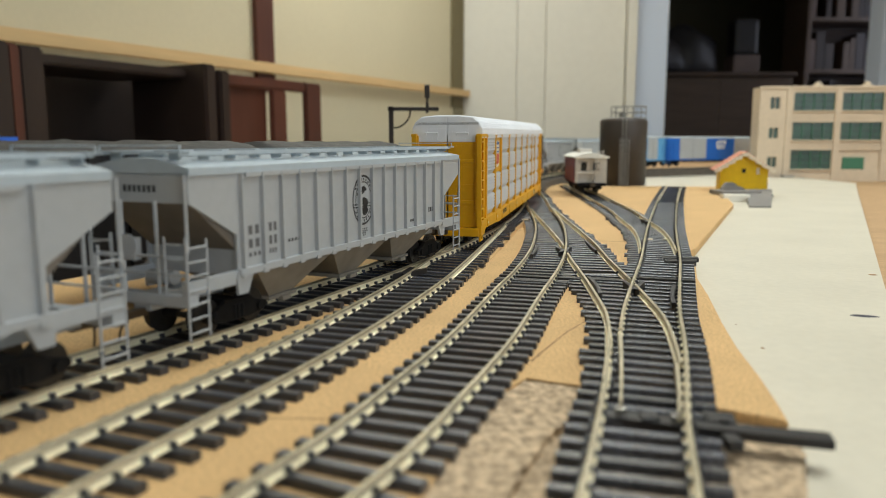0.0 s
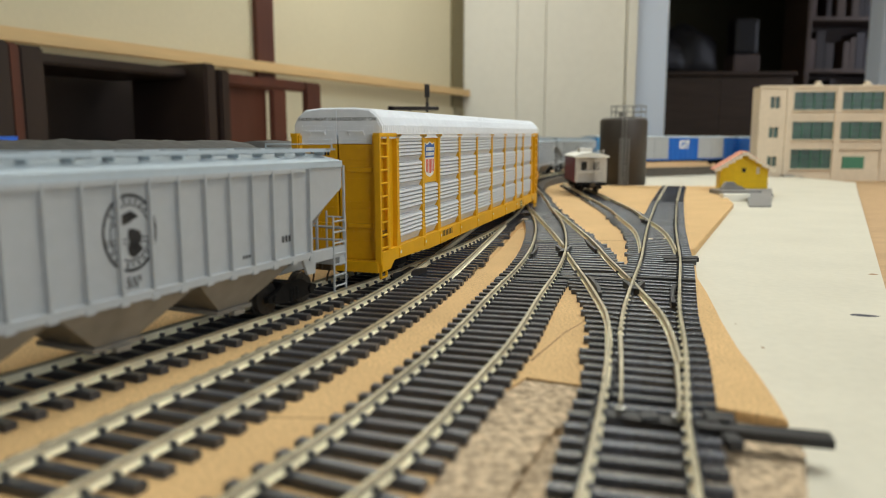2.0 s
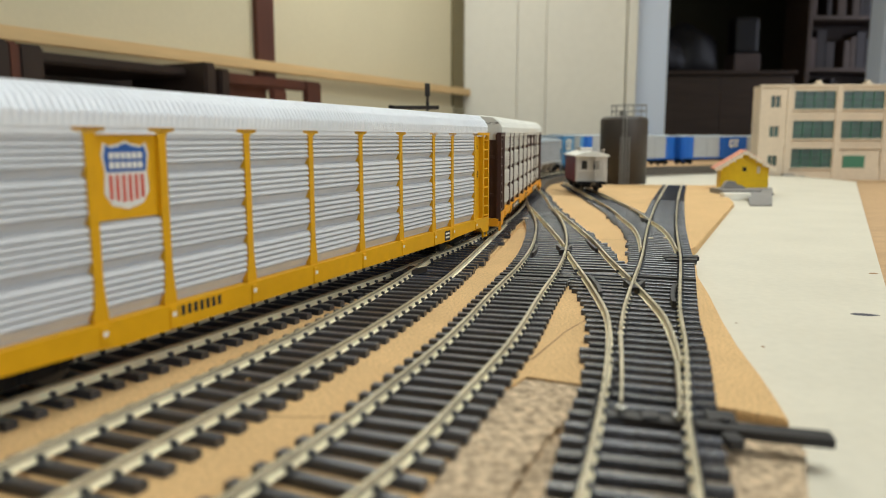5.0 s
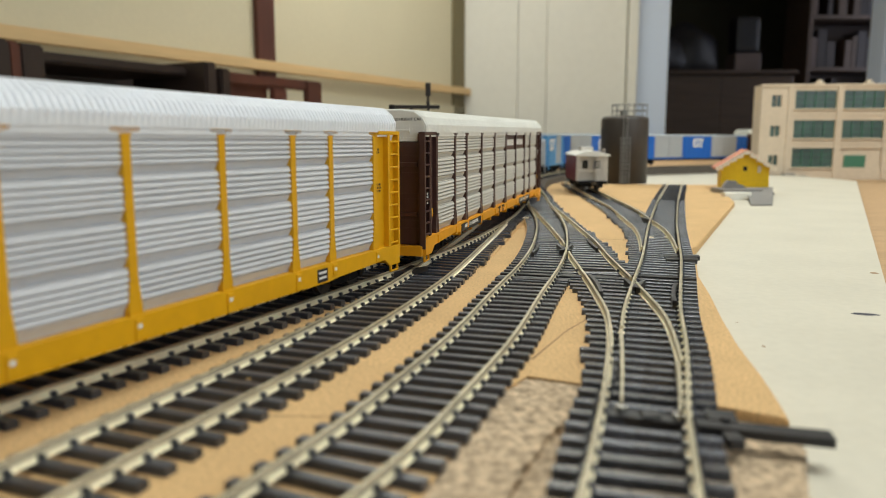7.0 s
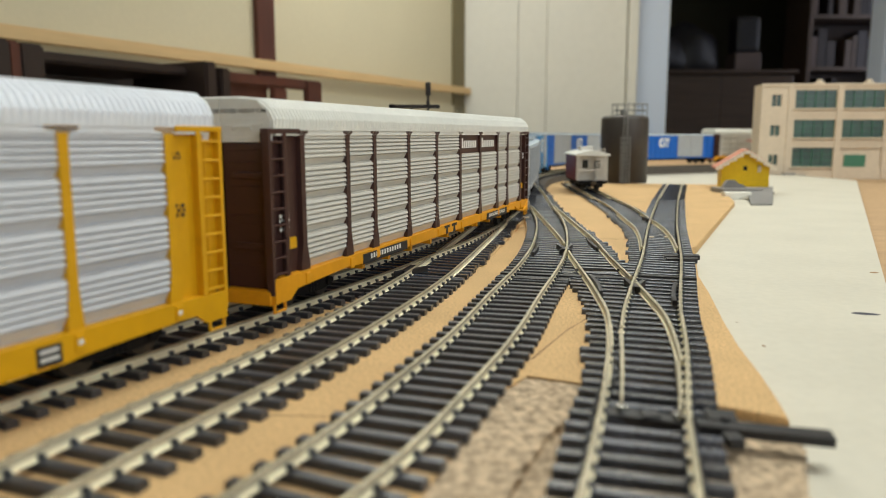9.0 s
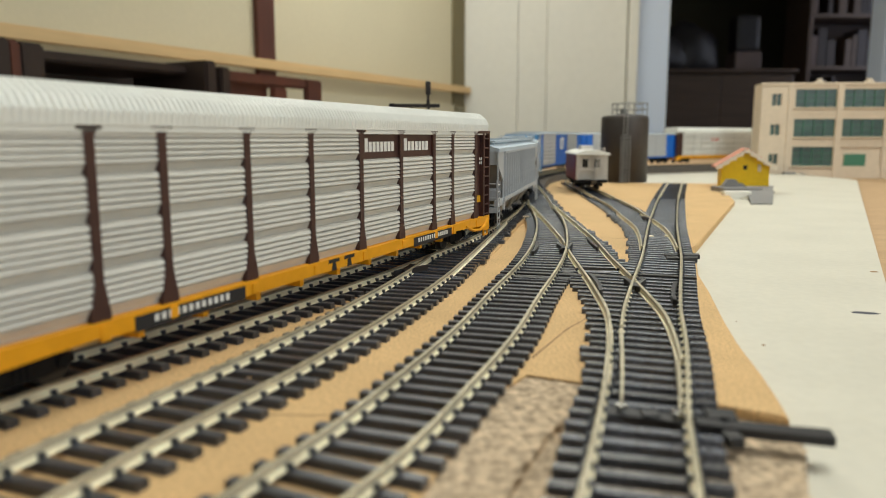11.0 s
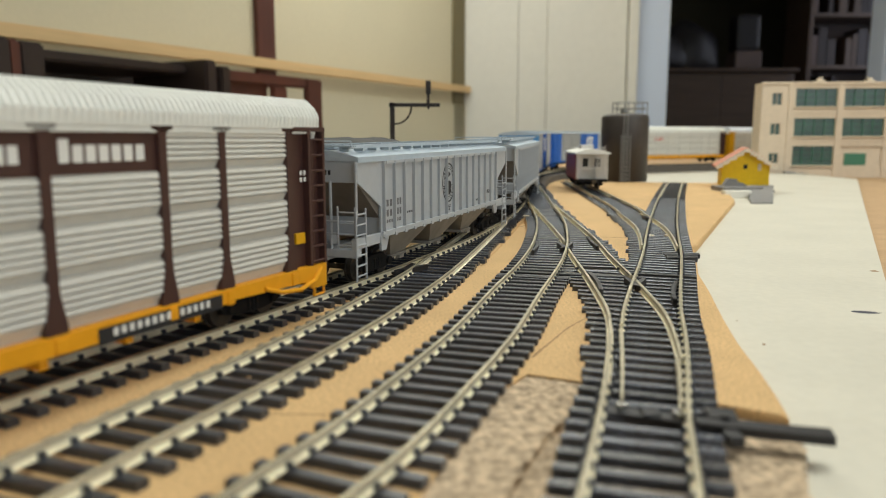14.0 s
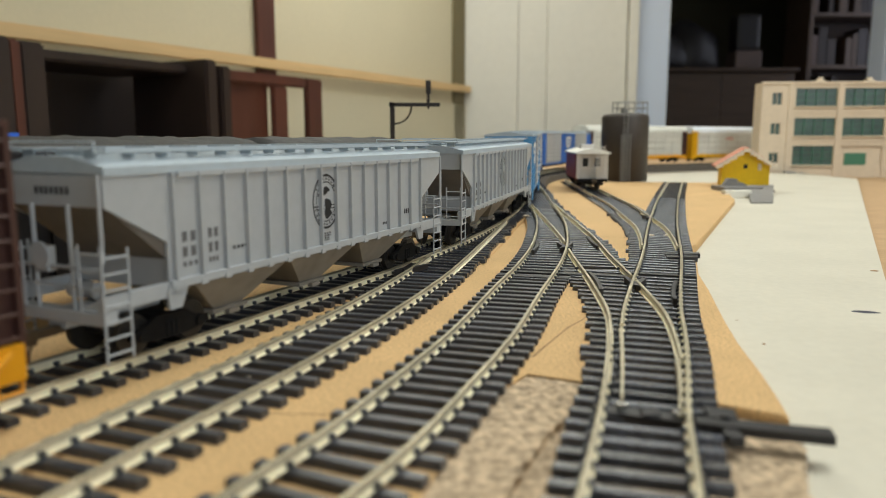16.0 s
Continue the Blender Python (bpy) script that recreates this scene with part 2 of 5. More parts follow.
            ob.matrix_basis = Matrix.Translation((c[0] * K, c[1] * K, up * K)) @ Matrix.Rotation(math.atan2(d[1], d[0]) + random.gauss(0, 0.006), 4, "Z")
            ob.parent = owner[nm]
        else:
            joined.setdefault(nm, []).append((c, d, lo, hi))
    for nm, rows in joined.items():
        vs, fs = [], []
        for c, d, lo, hi in rows:
            n, o = np.array([-d[1], d[0]]), len(vs)
            up = rise(c[1]) if nm in CLIMBING else 0.0
            for a in (-1.4, 1.4):
                for b in (lo, hi):
                    for z in (0.05, 1.95):
                        q = c + d * a + n * b
                        vs.append((q[0] * K, q[1] * K, (z + up) * K))
            fs += [tuple(o + i for i in f) for f in ((0, 1, 3, 2), (4, 6, 7, 5), (0, 4, 5, 1), (2, 3, 7, 6), (1, 5, 7, 3))]
        me = bpy.data.meshes.new("far_ties")
        me.from_pydata(vs, [], fs)
        me.materials.append(TURNOUT_TIE if nm in ("D", "K") else TIE)
        tagged(new("far_ties", me), kind="stuff").parent = owner[nm]


def sheet(name, outline, z0, z1, mat, label, category, kind="structure"):
    bm = bmesh.new()
    prism(bm, outline, z0, z1, "z")
    es = [e for e in bm.edges if abs(e.verts[0].co.z - z1 * K) < 1e-6 and abs(e.verts[1].co.z - z1 * K) < 1e-6]
    bmesh.ops.bevel(bm, geom=es, offset=0.5 * K, segments=2, affect="EDGES")
    return tagged(part(name, bm, mat), label, category, kind=kind)


# ---- the layout's decks ----
def build_decks():
    sheet("plywood_base", [(-700, -700), (2600, -700), (2600, 2700), (300, 2700), (-180, 1880), (-700, 920)], -30, -12, PLY, "bare plywood base of the model layout", "table top")
    sheet("white_board", [(-520, -480), (190, -480), (190, 308), (642, 1137), (640, 1335), (575, 1340), (560, 1520), (200, 1520), (-520, 900)], -12, -4, BOARD,
          "cream painted board, scuffed, under the tracks", "board")
    sheet("cork_sheet", [(-500, -470), (-160, -243), (-62, -20), (-9, 96), (9.8, 160), (20.8, 176.8), (35, 169.5), (59.5, 156.2), (73.3, 147.6), (75.6, 158), (79.6, 176.5), (84.6, 203.5), (91.2, 232),
                         (102.4, 276), (110.4, 311), (123.8, 353), (127, 384), (140, 400.3), (277.9, 696.1), (350, 925), (366, 973), (230, 996), (178, 1030), (168, 1100), (120, 1090), (80, 1010), (0, 800), (-500, 800)], -4, 0, CORK, "tan cork sheet roadbed laid on the board", "roadbed")
    # roadbed wedges that carry the climbing lines
    def wedge(name, P, y0, y1, half, sink, mat, label):
        rows = [s for s in np.arange(0, P.length, 12.0) if y0 <= P.at(s)[1] <= y1]
        vs, fs = [], []
        for s in rows:
            c, d = P.at(s), P.way(s)
            n = np.array([-d[1], d[0]])
            top = rise(c[1]) - sink
            for off, z in ((-half - 1.5, -3.9), (-half, top), (half, top), (half + 1.5, -3.9)):
                q = c + n * off
                vs.append((q[0] * K, q[1] * K, z * K))
        for r in range(len(rows) - 1):
            fs += [(r * 4 + k, r * 4 + (k + 1) % 4, r * 4 + 4 + (k + 1) % 4, r * 4 + 4 + k) for k in range(4)]
        fs += [(0, 1, 2, 3), tuple(len(vs) - 4 + k for k in range(4))]
        me = bpy.data.meshes.new(name)
        me.from_pydata(vs, [], fs)
        me.materials.append(mat)
        tagged(new(name, me), label, "roadbed", kind="structure")
    wedge("roadbed_wedge", MAIN, 330, 690, 15.5, 0.05, CORK, "tan cork wedge under the climbing main track")
    wedge("roadbed_wedge", LINE_B, 330, 480, 15.3, 0.10, CORK, "tan cork wedge under the siding's turnout")
    wedge("roadbed_wedge", LINE_C, 330, 700, 15.3, 0.15, CORK, "tan cork wedge under the middle siding")
    wedge("roadbed_wedge", LINE_X, 330, 700, 15.1, 0.20, CORK, "tan cork wedge under the crossover")
    wedge("far_roadbed", MAIN, 691, 2100, 25, 0.05, ROADBED, "dark grey brown roadbed under the far curve")
    # joints between cork pieces
    for (xa, ya), (xb, yb), w in (((66, 438.5), (110, 430), 1.0), ((43, 475), (59, 497), 1.0), ((23.8, 190.2), (37.8, 219.6), 0.5), ((37.8, 219.6), (46.7, 234), 0.35), ((-52, 150), (-14, 148), 0.3)):
        d = np.array([xb - xa, yb - ya])
        n = np.array([-d[1], d[0]]) / np.linalg.norm(d) * w / 2
        bm = bmesh.new()
        prism(bm, [(xa - n[0], ya - n[1]), (xb - n[0] * 0.5, yb - n[1] * 0.5), (xb + n[0] * 0.5, yb + n[1] * 0.5), (xa + n[0], ya + n[1])], -0.3, 0.04, "z")
        tagged(part("cork_joint", bm, JOINT), "dark joint between two cork pieces", "joint", kind="structure")
    # rough ballast mats in the foreground
    def mat(name, pts, z1, label):
        bm = bmesh.new()
        prism(bm, pts, -3.9, z1, "z")
        bmesh.ops.triangulate(bm, faces=[f for f in bm.faces if len(f.verts) > 4])
        bmesh.ops.subdivide_edges(bm, edges=bm.edges[:], cuts=5, use_grid_fill=True)
        bmesh.ops.subdivide_edges(bm, edges=bm.edges[:], cuts=3, use_grid_fill=True)
        for v in bm.verts:
            n = noise.noise(v.co * 260) + 0.6 * noise.noise(v.co * 700)
            v.co += Vector((noise.noise(v.co * 350 + Vector((5, 0, 0))), noise.noise(v.co * 350), 0)) * 0.0008
            if v.co.z > -0.003:
                v.co.z += n * 0.00045
        tagged(part(name, bm, BALLAST), label, "roadbed", kind="structure")
    mat("ballast_mat", [(-75, -60), (-12, 88), (1.8, 134.4), (9.0, 159), (20.5, 176.2), (35, 168.8), (31, 155.4), (26.1, 148.8), (18.2, 134.4), (11.1, 116.1), (-8, 60), (-40, -60)], -0.5, "coarse brown cork ballast mat with crumbling edge")
    mat("ballast_mat", [(-55, -60), (-14, 60), (7, 118), (20, 148), (36, 168.5), (59, 155.2), (72.9, 148), (71.7, 137), (62, 116), (45, 60), (25, -60)], -2.3, "coarse brown cork ballast mat under the yard lead")


# ---- the room ----
WX, WY = 0.48, 0.877      # direction of the long wall
CORNER = Vector((0.09, 3.395, 0))


def wall_point(k, off=0.0, z=0.0):
    """k metres back from the corner along the long wall, off metres out from it into the room."""
    return Vector((CORNER.x - WX * k + WY * off, CORNER.y - WY * k - WX * off, z))


def wall_box(bm, k0, k1, o0, o1, z0, z1, bevel=0.0):
    vs = [bm.verts.new(wall_point(k, o, z)) for k in (k0, k1) for o in (o0, o1) for z in (z0, z1)]
    fs = [bm.faces.new([vs[i] for i in f]) for f in ((0, 1, 3, 2), (4, 6, 7, 5), (0, 4, 5, 1), (2, 3, 7, 6), (0, 2, 6, 4), (1, 5, 7, 3))]
    if bevel:
        bmesh.ops.bevel(bm, geom=list({e for f in fs for e in f.edges}), offset=bevel, segments=2, affect="EDGES")


def metre_box(bm, x0, x1, y0, y1, z0, z1, bevel=0.0):
    box(bm, x0 * 1000, x1 * 1000, y0 * 1000, y1 * 1000, z0 * 1000, z1 * 1000, bevel * 1000)


FLOOR_Z, CEIL_Z = -0.85, 1.5
SHELF_FRONT = 0.412


def wall(name, x0, x1, y0, y1, mat, label):
    bm = bmesh.new(); metre_box(bm, x0, x1, y0, y1, FLOOR_Z, CEIL_Z)
    return tagged(part(name, bm, mat), label, "wall", kind="structure")


def build_room():
    bm = bmesh.new(); metre_box(bm, -4, 4.6, -2.6, 7.4, FLOOR_Z - 0.05, FLOOR_Z)
    tagged(part("floor", bm, CARPET), "brown carpet floor", "floor", kind="structure")
    bm = bmesh.new(); metre_box(bm, -4, 4.6, -2.6, 7.4, CEIL_Z, CEIL_Z + 0.05)
    tagged(part("ceiling", bm, CEIL), "plain off-white ceiling", "ceiling", kind="structure")
    bm = bmesh.new(); wall_box(bm, -0.02, 7.4, -0.1, 0, FLOOR_Z, CEIL_Z)
    tagged(part("wall_west", bm, WALL), "beige painted wall", "wall", kind="structure")
    wall("wall_south", -4, 4.6, -2.6, -2.5, WALL, "beige painted wall")
    wall("wall_east", 3.2, 3.3, -2.5, 7.3, WALL, "beige painted wall")
    wall("wall_north", 2.2, 3.2, 3.4, 3.52, WHITE, "off-white wall beside the doorway")
    wall("wall_far_room", -0.8, 4.6, 6.6, 6.7, ROOMDARK, "olive wall of the far room, dimness put into its colour")
    wall("wall_far_side", 0.75, 0.85, 3.55, 6.6, ROOMDARK, "side wall of the far room, dimness put into its colour")
    # closet front: tall panels with narrow joints
    closet = tagged(new("closet_front"), "off-white closet front of tall plain panels", "closet", kind="structure")
    xs = (0.092, 0.335, 0.465, 0.825)
    for i in range(3):
        bm = bmesh.new(); metre_box(bm, xs[i] + 0.0006, xs[i + 1] - 0.0006, 3.395 + 0.004 * (i % 2), 3.44, FLOOR_Z, CEIL_Z - 0.01, 0.004)
        part("panel", bm, WHITE, closet)
    bm = bmesh.new(); metre_box(bm, 0.092, 0.825, 3.44, 3.5, FLOOR_Z, CEIL_Z)
    part("backing", bm, WHITE, closet)
    # door jamb between closet and doorway; the lining's blue is painted daylight
    jamb = tagged(new("door_jamb"), "white door jamb, cool daylight put into the lining's colour", "door frame", kind="structure")
    bm = bmesh.new(); metre_box(bm, 0.829, 0.872, 3.37, 3.55, FLOOR_Z, CEIL_Z - 0.01, 0.004)
    part("casing", bm, WHITE, jamb)
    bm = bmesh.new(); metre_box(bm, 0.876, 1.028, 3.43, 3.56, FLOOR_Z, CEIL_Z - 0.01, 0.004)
    part("lining", bm, DAYLIT_WHITE, jamb)
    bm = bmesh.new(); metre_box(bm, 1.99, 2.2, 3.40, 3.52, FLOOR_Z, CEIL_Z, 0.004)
    tagged(part("door_frame", bm, DAYLIT_WHITE), "white door frame, bluish daylight put into its colour", "door frame", kind="structure")
    # pine strip, ledge and post on the long wall
    bm = bmesh.new(); wall_box(bm, 0.004, 5.0, 0.020, 0.04, 0.262, 0.292, 0.002)
    tagged(part("wood_strip", bm, PINE), "long pale pine strip along the wall", "wood strip", kind="structure")
    bm = bmesh.new(); wall_box(bm, 0.004, 5.0, 0.001, 0.012, 0.02, 0.212, 0.002)
    tagged(part("wall_ledge", bm, WALL), "beige lower wall panel under a dark joint", "trim", kind="structure")
    bm = bmesh.new(); wall_box(bm, 1.278, 1.354, 0.001, 0.018, 0.21, CEIL_Z, 0.002)
    tagged(part("wood_post", bm, REDWOOD), "brown stained upright board on the wall", "wood post", kind="structure")
    # thin added strip that paints the shadow in the corner
    bm = bmesh.new(); wall_box(bm, 0.012, 0.12, 0.001, 0.012, FLOOR_Z, CEIL_Z, 0.003)
    tagged(part("corner_trim", bm, CORNER_SHADE), "dark olive strip painted as shadow in the wall's corner", "trim", kind="structure")
    # dark shelf unit
    f = SHELF_FRONT
    shelf = thing("shelf_unit", "dark stained wooden shelf unit against the wall", "shelf")

    def piece(name, k0, k1, o0, o1, z0, z1, mat):
        bm = bmesh.new(); wall_box(bm, k0, k1, o0, o1, z0, z1, 0.004)
        part(name, bm, mat, shelf)
    piece("post", 1.562, 1.622, f - 0.014, f, FLOOR_Z, 0.200, REDWOOD)
    piece("post", 1.69, 1.74, f - 0.014, f, FLOOR_Z, 0.176, REDWOOD)
    piece("rail", 1.622, 1.877, f - 0.014, f, 0.176, 0.200, REDWOOD)
    piece("back_panel", 1.735, 1.89, f - 0.04, f - 0.02, FLOOR_Z, 0.19, REDWOOD)
    piece("post", 1.877, 1.905, f - 0.2, f + 0.01, FLOOR_Z, 0.205, DARKWOOD)
    piece("post", 1.925, 1.955, f - 0.2, f + 0.02, FLOOR_Z, 0.213, DARKWOOD)
    piece("back_panel", 1.90, 2.30, f - 0.3, f - 0.25, FLOOR_Z, 0.205, DARKWOOD)
    piece("top_board", 1.955, 2.28, f - 0.24, f - 0.03, 0.186, 0.204, DARKWOOD)
    piece("lower_board", 1.955, 2.28, f - 0.24, f - 0.03, 0.02, 0.04, DARKWOOD)
    piece("post", 2.281, 2.322, f - 0.1, f + 0.01, FLOOR_Z, 0.208, DARKWOOD)
    piece("post", 2.332, 2.352, f - 0.1, f + 0.03, FLOOR_Z, 0.207, REDWOOD)
    piece("side_board", 2.36, 2.75, f - 0.1, f + 0.05, FLOOR_Z, 0.206, DARKWOOD)
    # far room furniture
    sideboard = thing("sideboard", "plain brown wooden sideboard in the dim far room", "sideboard")
    bm = bmesh.new(); metre_box(bm, 0.9, 2.3, 4.9, 5.4, FLOOR_Z, 0.485, 0.01)
    part("carcass", bm, CABINET, sideboard)
    bm = bmesh.new(); metre_box(bm, 0.89, 2.32, 4.88, 5.42, 0.49, 0.515, 0.006)
    part("top", bm, CABINET, sideboard)
    for x0 in (0.92, 1.37, 1.82):
        bm = bmesh.new(); metre_box(bm, x0, x0 + 0.447, 4.885, 4.897, FLOOR_Z + 0.1, 0.47, 0.004)
        part("door", bm, CABINET, sideboard)

    def lump(name, c, r, mat, label, cat, seed):
        bm = bmesh.new()
        bmesh.ops.create_icosphere(bm, subdivisions=3, radius=1.0)
        for v in bm.verts:
            n = 1 + 0.22 * noise.noise(v.co * 1.7 + Vector((seed, 0, 0)))
            v.co = Vector((c[0] + v.co.x * r[0] * n, c[1] + v.co.y * r[1] * n, max(c[2] + v.co.z * r[2] * n, 0.517)))
        for fc in bm.faces:
            fc.smooth = True
        tagged(part(name, bm, mat), label, cat)
    lump("bag", (1.40, 5.1, 0.60), (0.24, 0.16, 0.20), BLACK, "black soft bag on the sideboard", "bag", 1)
    lump("bag", (1.66, 5.15, 0.60), (0.22, 0.15, 0.24), BLACK, "black rucksack on the sideboard", "bag", 4)
    bm = bmesh.new(); metre_box(bm, 1.95, 2.13, 5.02, 5.2, 0.517, 0.64, 0.01)
    tagged(part("box", bm, DULLPINK), "dull pinkish box on the sideboard", "box")
    bm = bmesh.new(); metre_box(bm, 1.955, 2.12, 5.03, 5.19, 0.642, 0.88, 0.03)
    tagged(part("loudspeaker", bm, BLACK), "black loudspeaker standing on a box", "loudspeaker")
    case = thing("bookcase", "dark brown bookcase with dim books", "bookcase")
    for x0, x1, z0, z1 in ((2.42, 2.45, FLOOR_Z, 1.35), (3.12, 3.15, FLOOR_Z, 1.35)):
        bm = bmesh.new(); metre_box(bm, x0, x1, 5.0, 5.35, z0, z1, 0.003)
        part("side", bm, CABINET, case)
    for z in (0.2, 0.52, 0.86, 1.2, 1.33):
        bm = bmesh.new(); metre_box(bm, 2.45, 3.12, 5.02, 5.35, z, z + 0.025, 0.002)
        part("shelf_board", bm, CABINET, case)
    bm = bmesh.new(); metre_box(bm, 2.45, 3.12, 5.33, 5.35, FLOOR_Z, 1.33)
    part("back", bm, CABINET, case)
    rng = random.Random(3)
    for z in (0.225, 0.545, 0.885):
        x = 2.47
        while x < 3.05:
            w = rng.uniform(0.02, 0.06)
            if rng.random() < 0.75:
                bm = bmesh.new(); metre_box(bm, x, x + w, 5.06, 5.25, z, z + rng.uniform(0.16, 0.26), 0.002)
                tagged(part("book", bm, rng.choice((DULLPINK, DARKWOOD, CABINET))), "dim book standing on the bookcase shelf", "book", "books in the bookcase")
            x += w + 0.004
    # daylight window of the far room
    bm = bmesh.new(); metre_box(bm, 3.17, 3.19, 4.2, 4.9, 0.3, 1.2)
    tagged(part("window_1", bm, DAYLIGHT), "bright bluish daylit window", "window", kind="structure")


# ---- train: paints ----
YELLOW = material("yellow_paint", (0.70, 0.36, 0.004), 0.42, grain=0.04, scale=300, blotch=0.06, blotch_scale=30)
ORANGE = material("orange_paint", (0.76, 0.33, 0.008), 0.45, grain=0.05, scale=300, blotch=0.06, blotch_scale=30)
SILVER = material("pale_silver", (0.62, 0.634, 0.668), 0.40, grain=0.04, scale=300, blotch=0.03, blotch_scale=25, per=0.03)
DULL_SILVER = material("dull_silver", (0.61, 0.59, 0.535), 0.45, grain=0.04, scale=300, blotch=0.04, blotch_scale=25, per=0.03)
ROOF_WHITE = material("roof_white", (0.81, 0.84, 0.89), 0.42, grain=0.03, scale=300, blotch=0.04, blotch_scale=20)
ROOF_CREAM = material("roof_cream", (0.77, 0.77, 0.72), 0.42, grain=0.03, scale=300, blotch=0.04, blotch_scale=20)
BROWN = material("brown_paint", (0.060, 0.026, 0.022), 0.42, grain=0.06, scale=300, blotch=0.06)
GREY = material("hopper_grey", (0.40, 0.42, 0.44), 0.45, grain=0.03, scale=300, blotch=0.04, blotch_scale=30)
BAY_GREY = material("dark_bay_grey", (0.23, 0.21, 0.18), 0.6, grain=0.08, scale=200, blotch=0.18, blotch_scale=60)
SLOPE = material("weathered_shaded_slope_sheet", (0.17, 0.15, 0.13), 0.6, grain=0.06, scale=200, blotch=0.15, blotch_scale=60)
ROOF_GREY = material("hopper_roof", (0.42, 0.48, 0.53), 0.62, spec=0.3, grain=0.03, scale=300, blotch=0.04, blotch_scale=30)
BLUE = material("blue_paint", (0.012, 0.13, 0.52), 0.42, grain=0.04, blotch=0.05)
SKYBLUE = material("light_blue_paint", (0.10, 0.33, 0.62), 0.42, grain=0.04, blotch=0.05)
DOOR_GREY = material("door_grey", (0.42, 0.43, 0.44), 0.5, grain=0.05, blotch=0.05)
MARK_BLACK = material("black_lettering", (0.02, 0.02, 0.022), 0.6)
MARK_GREY = material("grey_lettering", (0.12, 0.12, 0.125), 0.6)
MARK_WHITE = material("white_lettering", (0.75, 0.74, 0.70), 0.6)
MARK_BLUE = material("shield_blue", (0.02, 0.10, 0.36), 0.5)
MARK_RED = material("shield_red", (0.60, 0.10, 0.07), 0.5)
TRUCK = material("truck_black", (0.008, 0.0075, 0.0075), 0.75, grain=0.3, scale=300, bump=0.3, spec=0.2)
WHEEL = material("wheel_metal", (0.06, 0.055, 0.05), 0.4, metal=0.6, grain=0.2, scale=200)
BRASS = material("brass_coupler", (0.10, 0.075, 0.05), 0.45, metal=0.7)
RAILTOP = 4.45
WHEELS = []


def make_truck(car, x, label=""):
    """A two-axle truck under a car; its wheelsets roll."""
    bm = bmesh.new()
    for y in (-11.6, 11.6):
        o = [(-13, 6.2), (-13, 4.6), (-9.6, 3.6), (-5, 3.0), (5, 3.0), (9.6, 3.6), (13, 4.6), (13, 6.2), (8, 7.4), (5, 9.2), (-5, 9.2), (-8, 7.4)]
        prism(bm, o, y - 0.8, y + 0.8, "y")
        for ax in (-9.6, 9.6):
            disc(bm, (ax, y * 1.09, 5.2), "y", 1.5, 1.2, 10)
        for sx in (-1.6, 0, 1.6):
            disc(bm, (sx, y * 1.07, 5.4), "z", 0.6, 4.0, 8)
    box(bm, -2.6, 2.6, -11, 11, 5.0, 9.0, 0.3)
    tr = part("truck", bm, TRUCK, car)
    tr.location = (x * K, 0, 0)
    for ax in (-9.6, 9.6):
        bm = bmesh.new()
        for y in (-8.2, 8.2):
            disc(bm, (0, y, 0), "y", 5.2, 2.0, 22)
            disc(bm, (0, y - math.copysign(1.2, y), 0), "y", 5.7, 0.6, 22)
            disc(bm, (0, y + math.copysign(1.1, y), 0), "y", 2.0, 0.5, 12)
            for q in range(4):
                a = math.pi / 2 * q + 0.4
                disc(bm, (math.cos(a) * 3.6, y + math.copysign(1.05, y), math.sin(a) * 3.6), "y", 0.5, 0.3, 6)
        disc(bm, (0, 0, 0), "y", 1.0, 17, 8)
        w = part("wheelset", bm, WHEEL, tr)
        w.location = (ax * K, 0, 5.2 * K)
        WHEELS.append((w, ax))
    return tr


def coupler(car, x, sg):
    bm = bmesh.new()
    box(bm, min(x, x + sg * 8), max(x, x + sg * 8), -1.3, 1.3, 8.2, 10.4, 0.3)
    box(bm, min(x + sg * 8, x + sg * 12), max(x + sg * 8, x + sg * 12), -2.6, 2.2, 7.4, 11.2, 0.6)
    tube(bm, [(x + sg * 7, 0, 8.5), (x + sg * 8, 1, 5), (x + sg * 8, 1.5, 2.5)], 0.35)
    part("coupler", bm, BRASS, car, "dull metal knuckle coupler")


def ladder(bm, x, y, z0, z1, w, rungs, along="x", r=0.38):
    """Two stiles and rungs; along the car's side ('x') or its end ('y')."""
    a, b = (-w / 2, w / 2)
    f = (lambda t, z: (x + t, y, z)) if along == "x" else (lambda t, z: (x, y + t, z))
    tube(bm, [f(a, z0), f(a, z1)], r)
    tube(bm, [f(b, z0), f(b, z1)], r)
    for i in range(rungs):
        z = z0 + (z1 - z0) * (i + 0.5) / rungs
        tube(bm, [f(a, z), f(b, z)], r * 0.9)


def bars(bm, x, z, rows, y, sg, rng):
    """Unreadable lettering: rows of short flat bars on a side at y. rows: (width, height, count)."""
    for w, h, n in rows:
        step = w / n
        for i in range(n):
            box(bm, x + i * step, x + (i + 0.58) * step, min(y, y + sg * 0.06), max(y, y + sg * 0.06), z - h, z)
        z -= h * 1.5


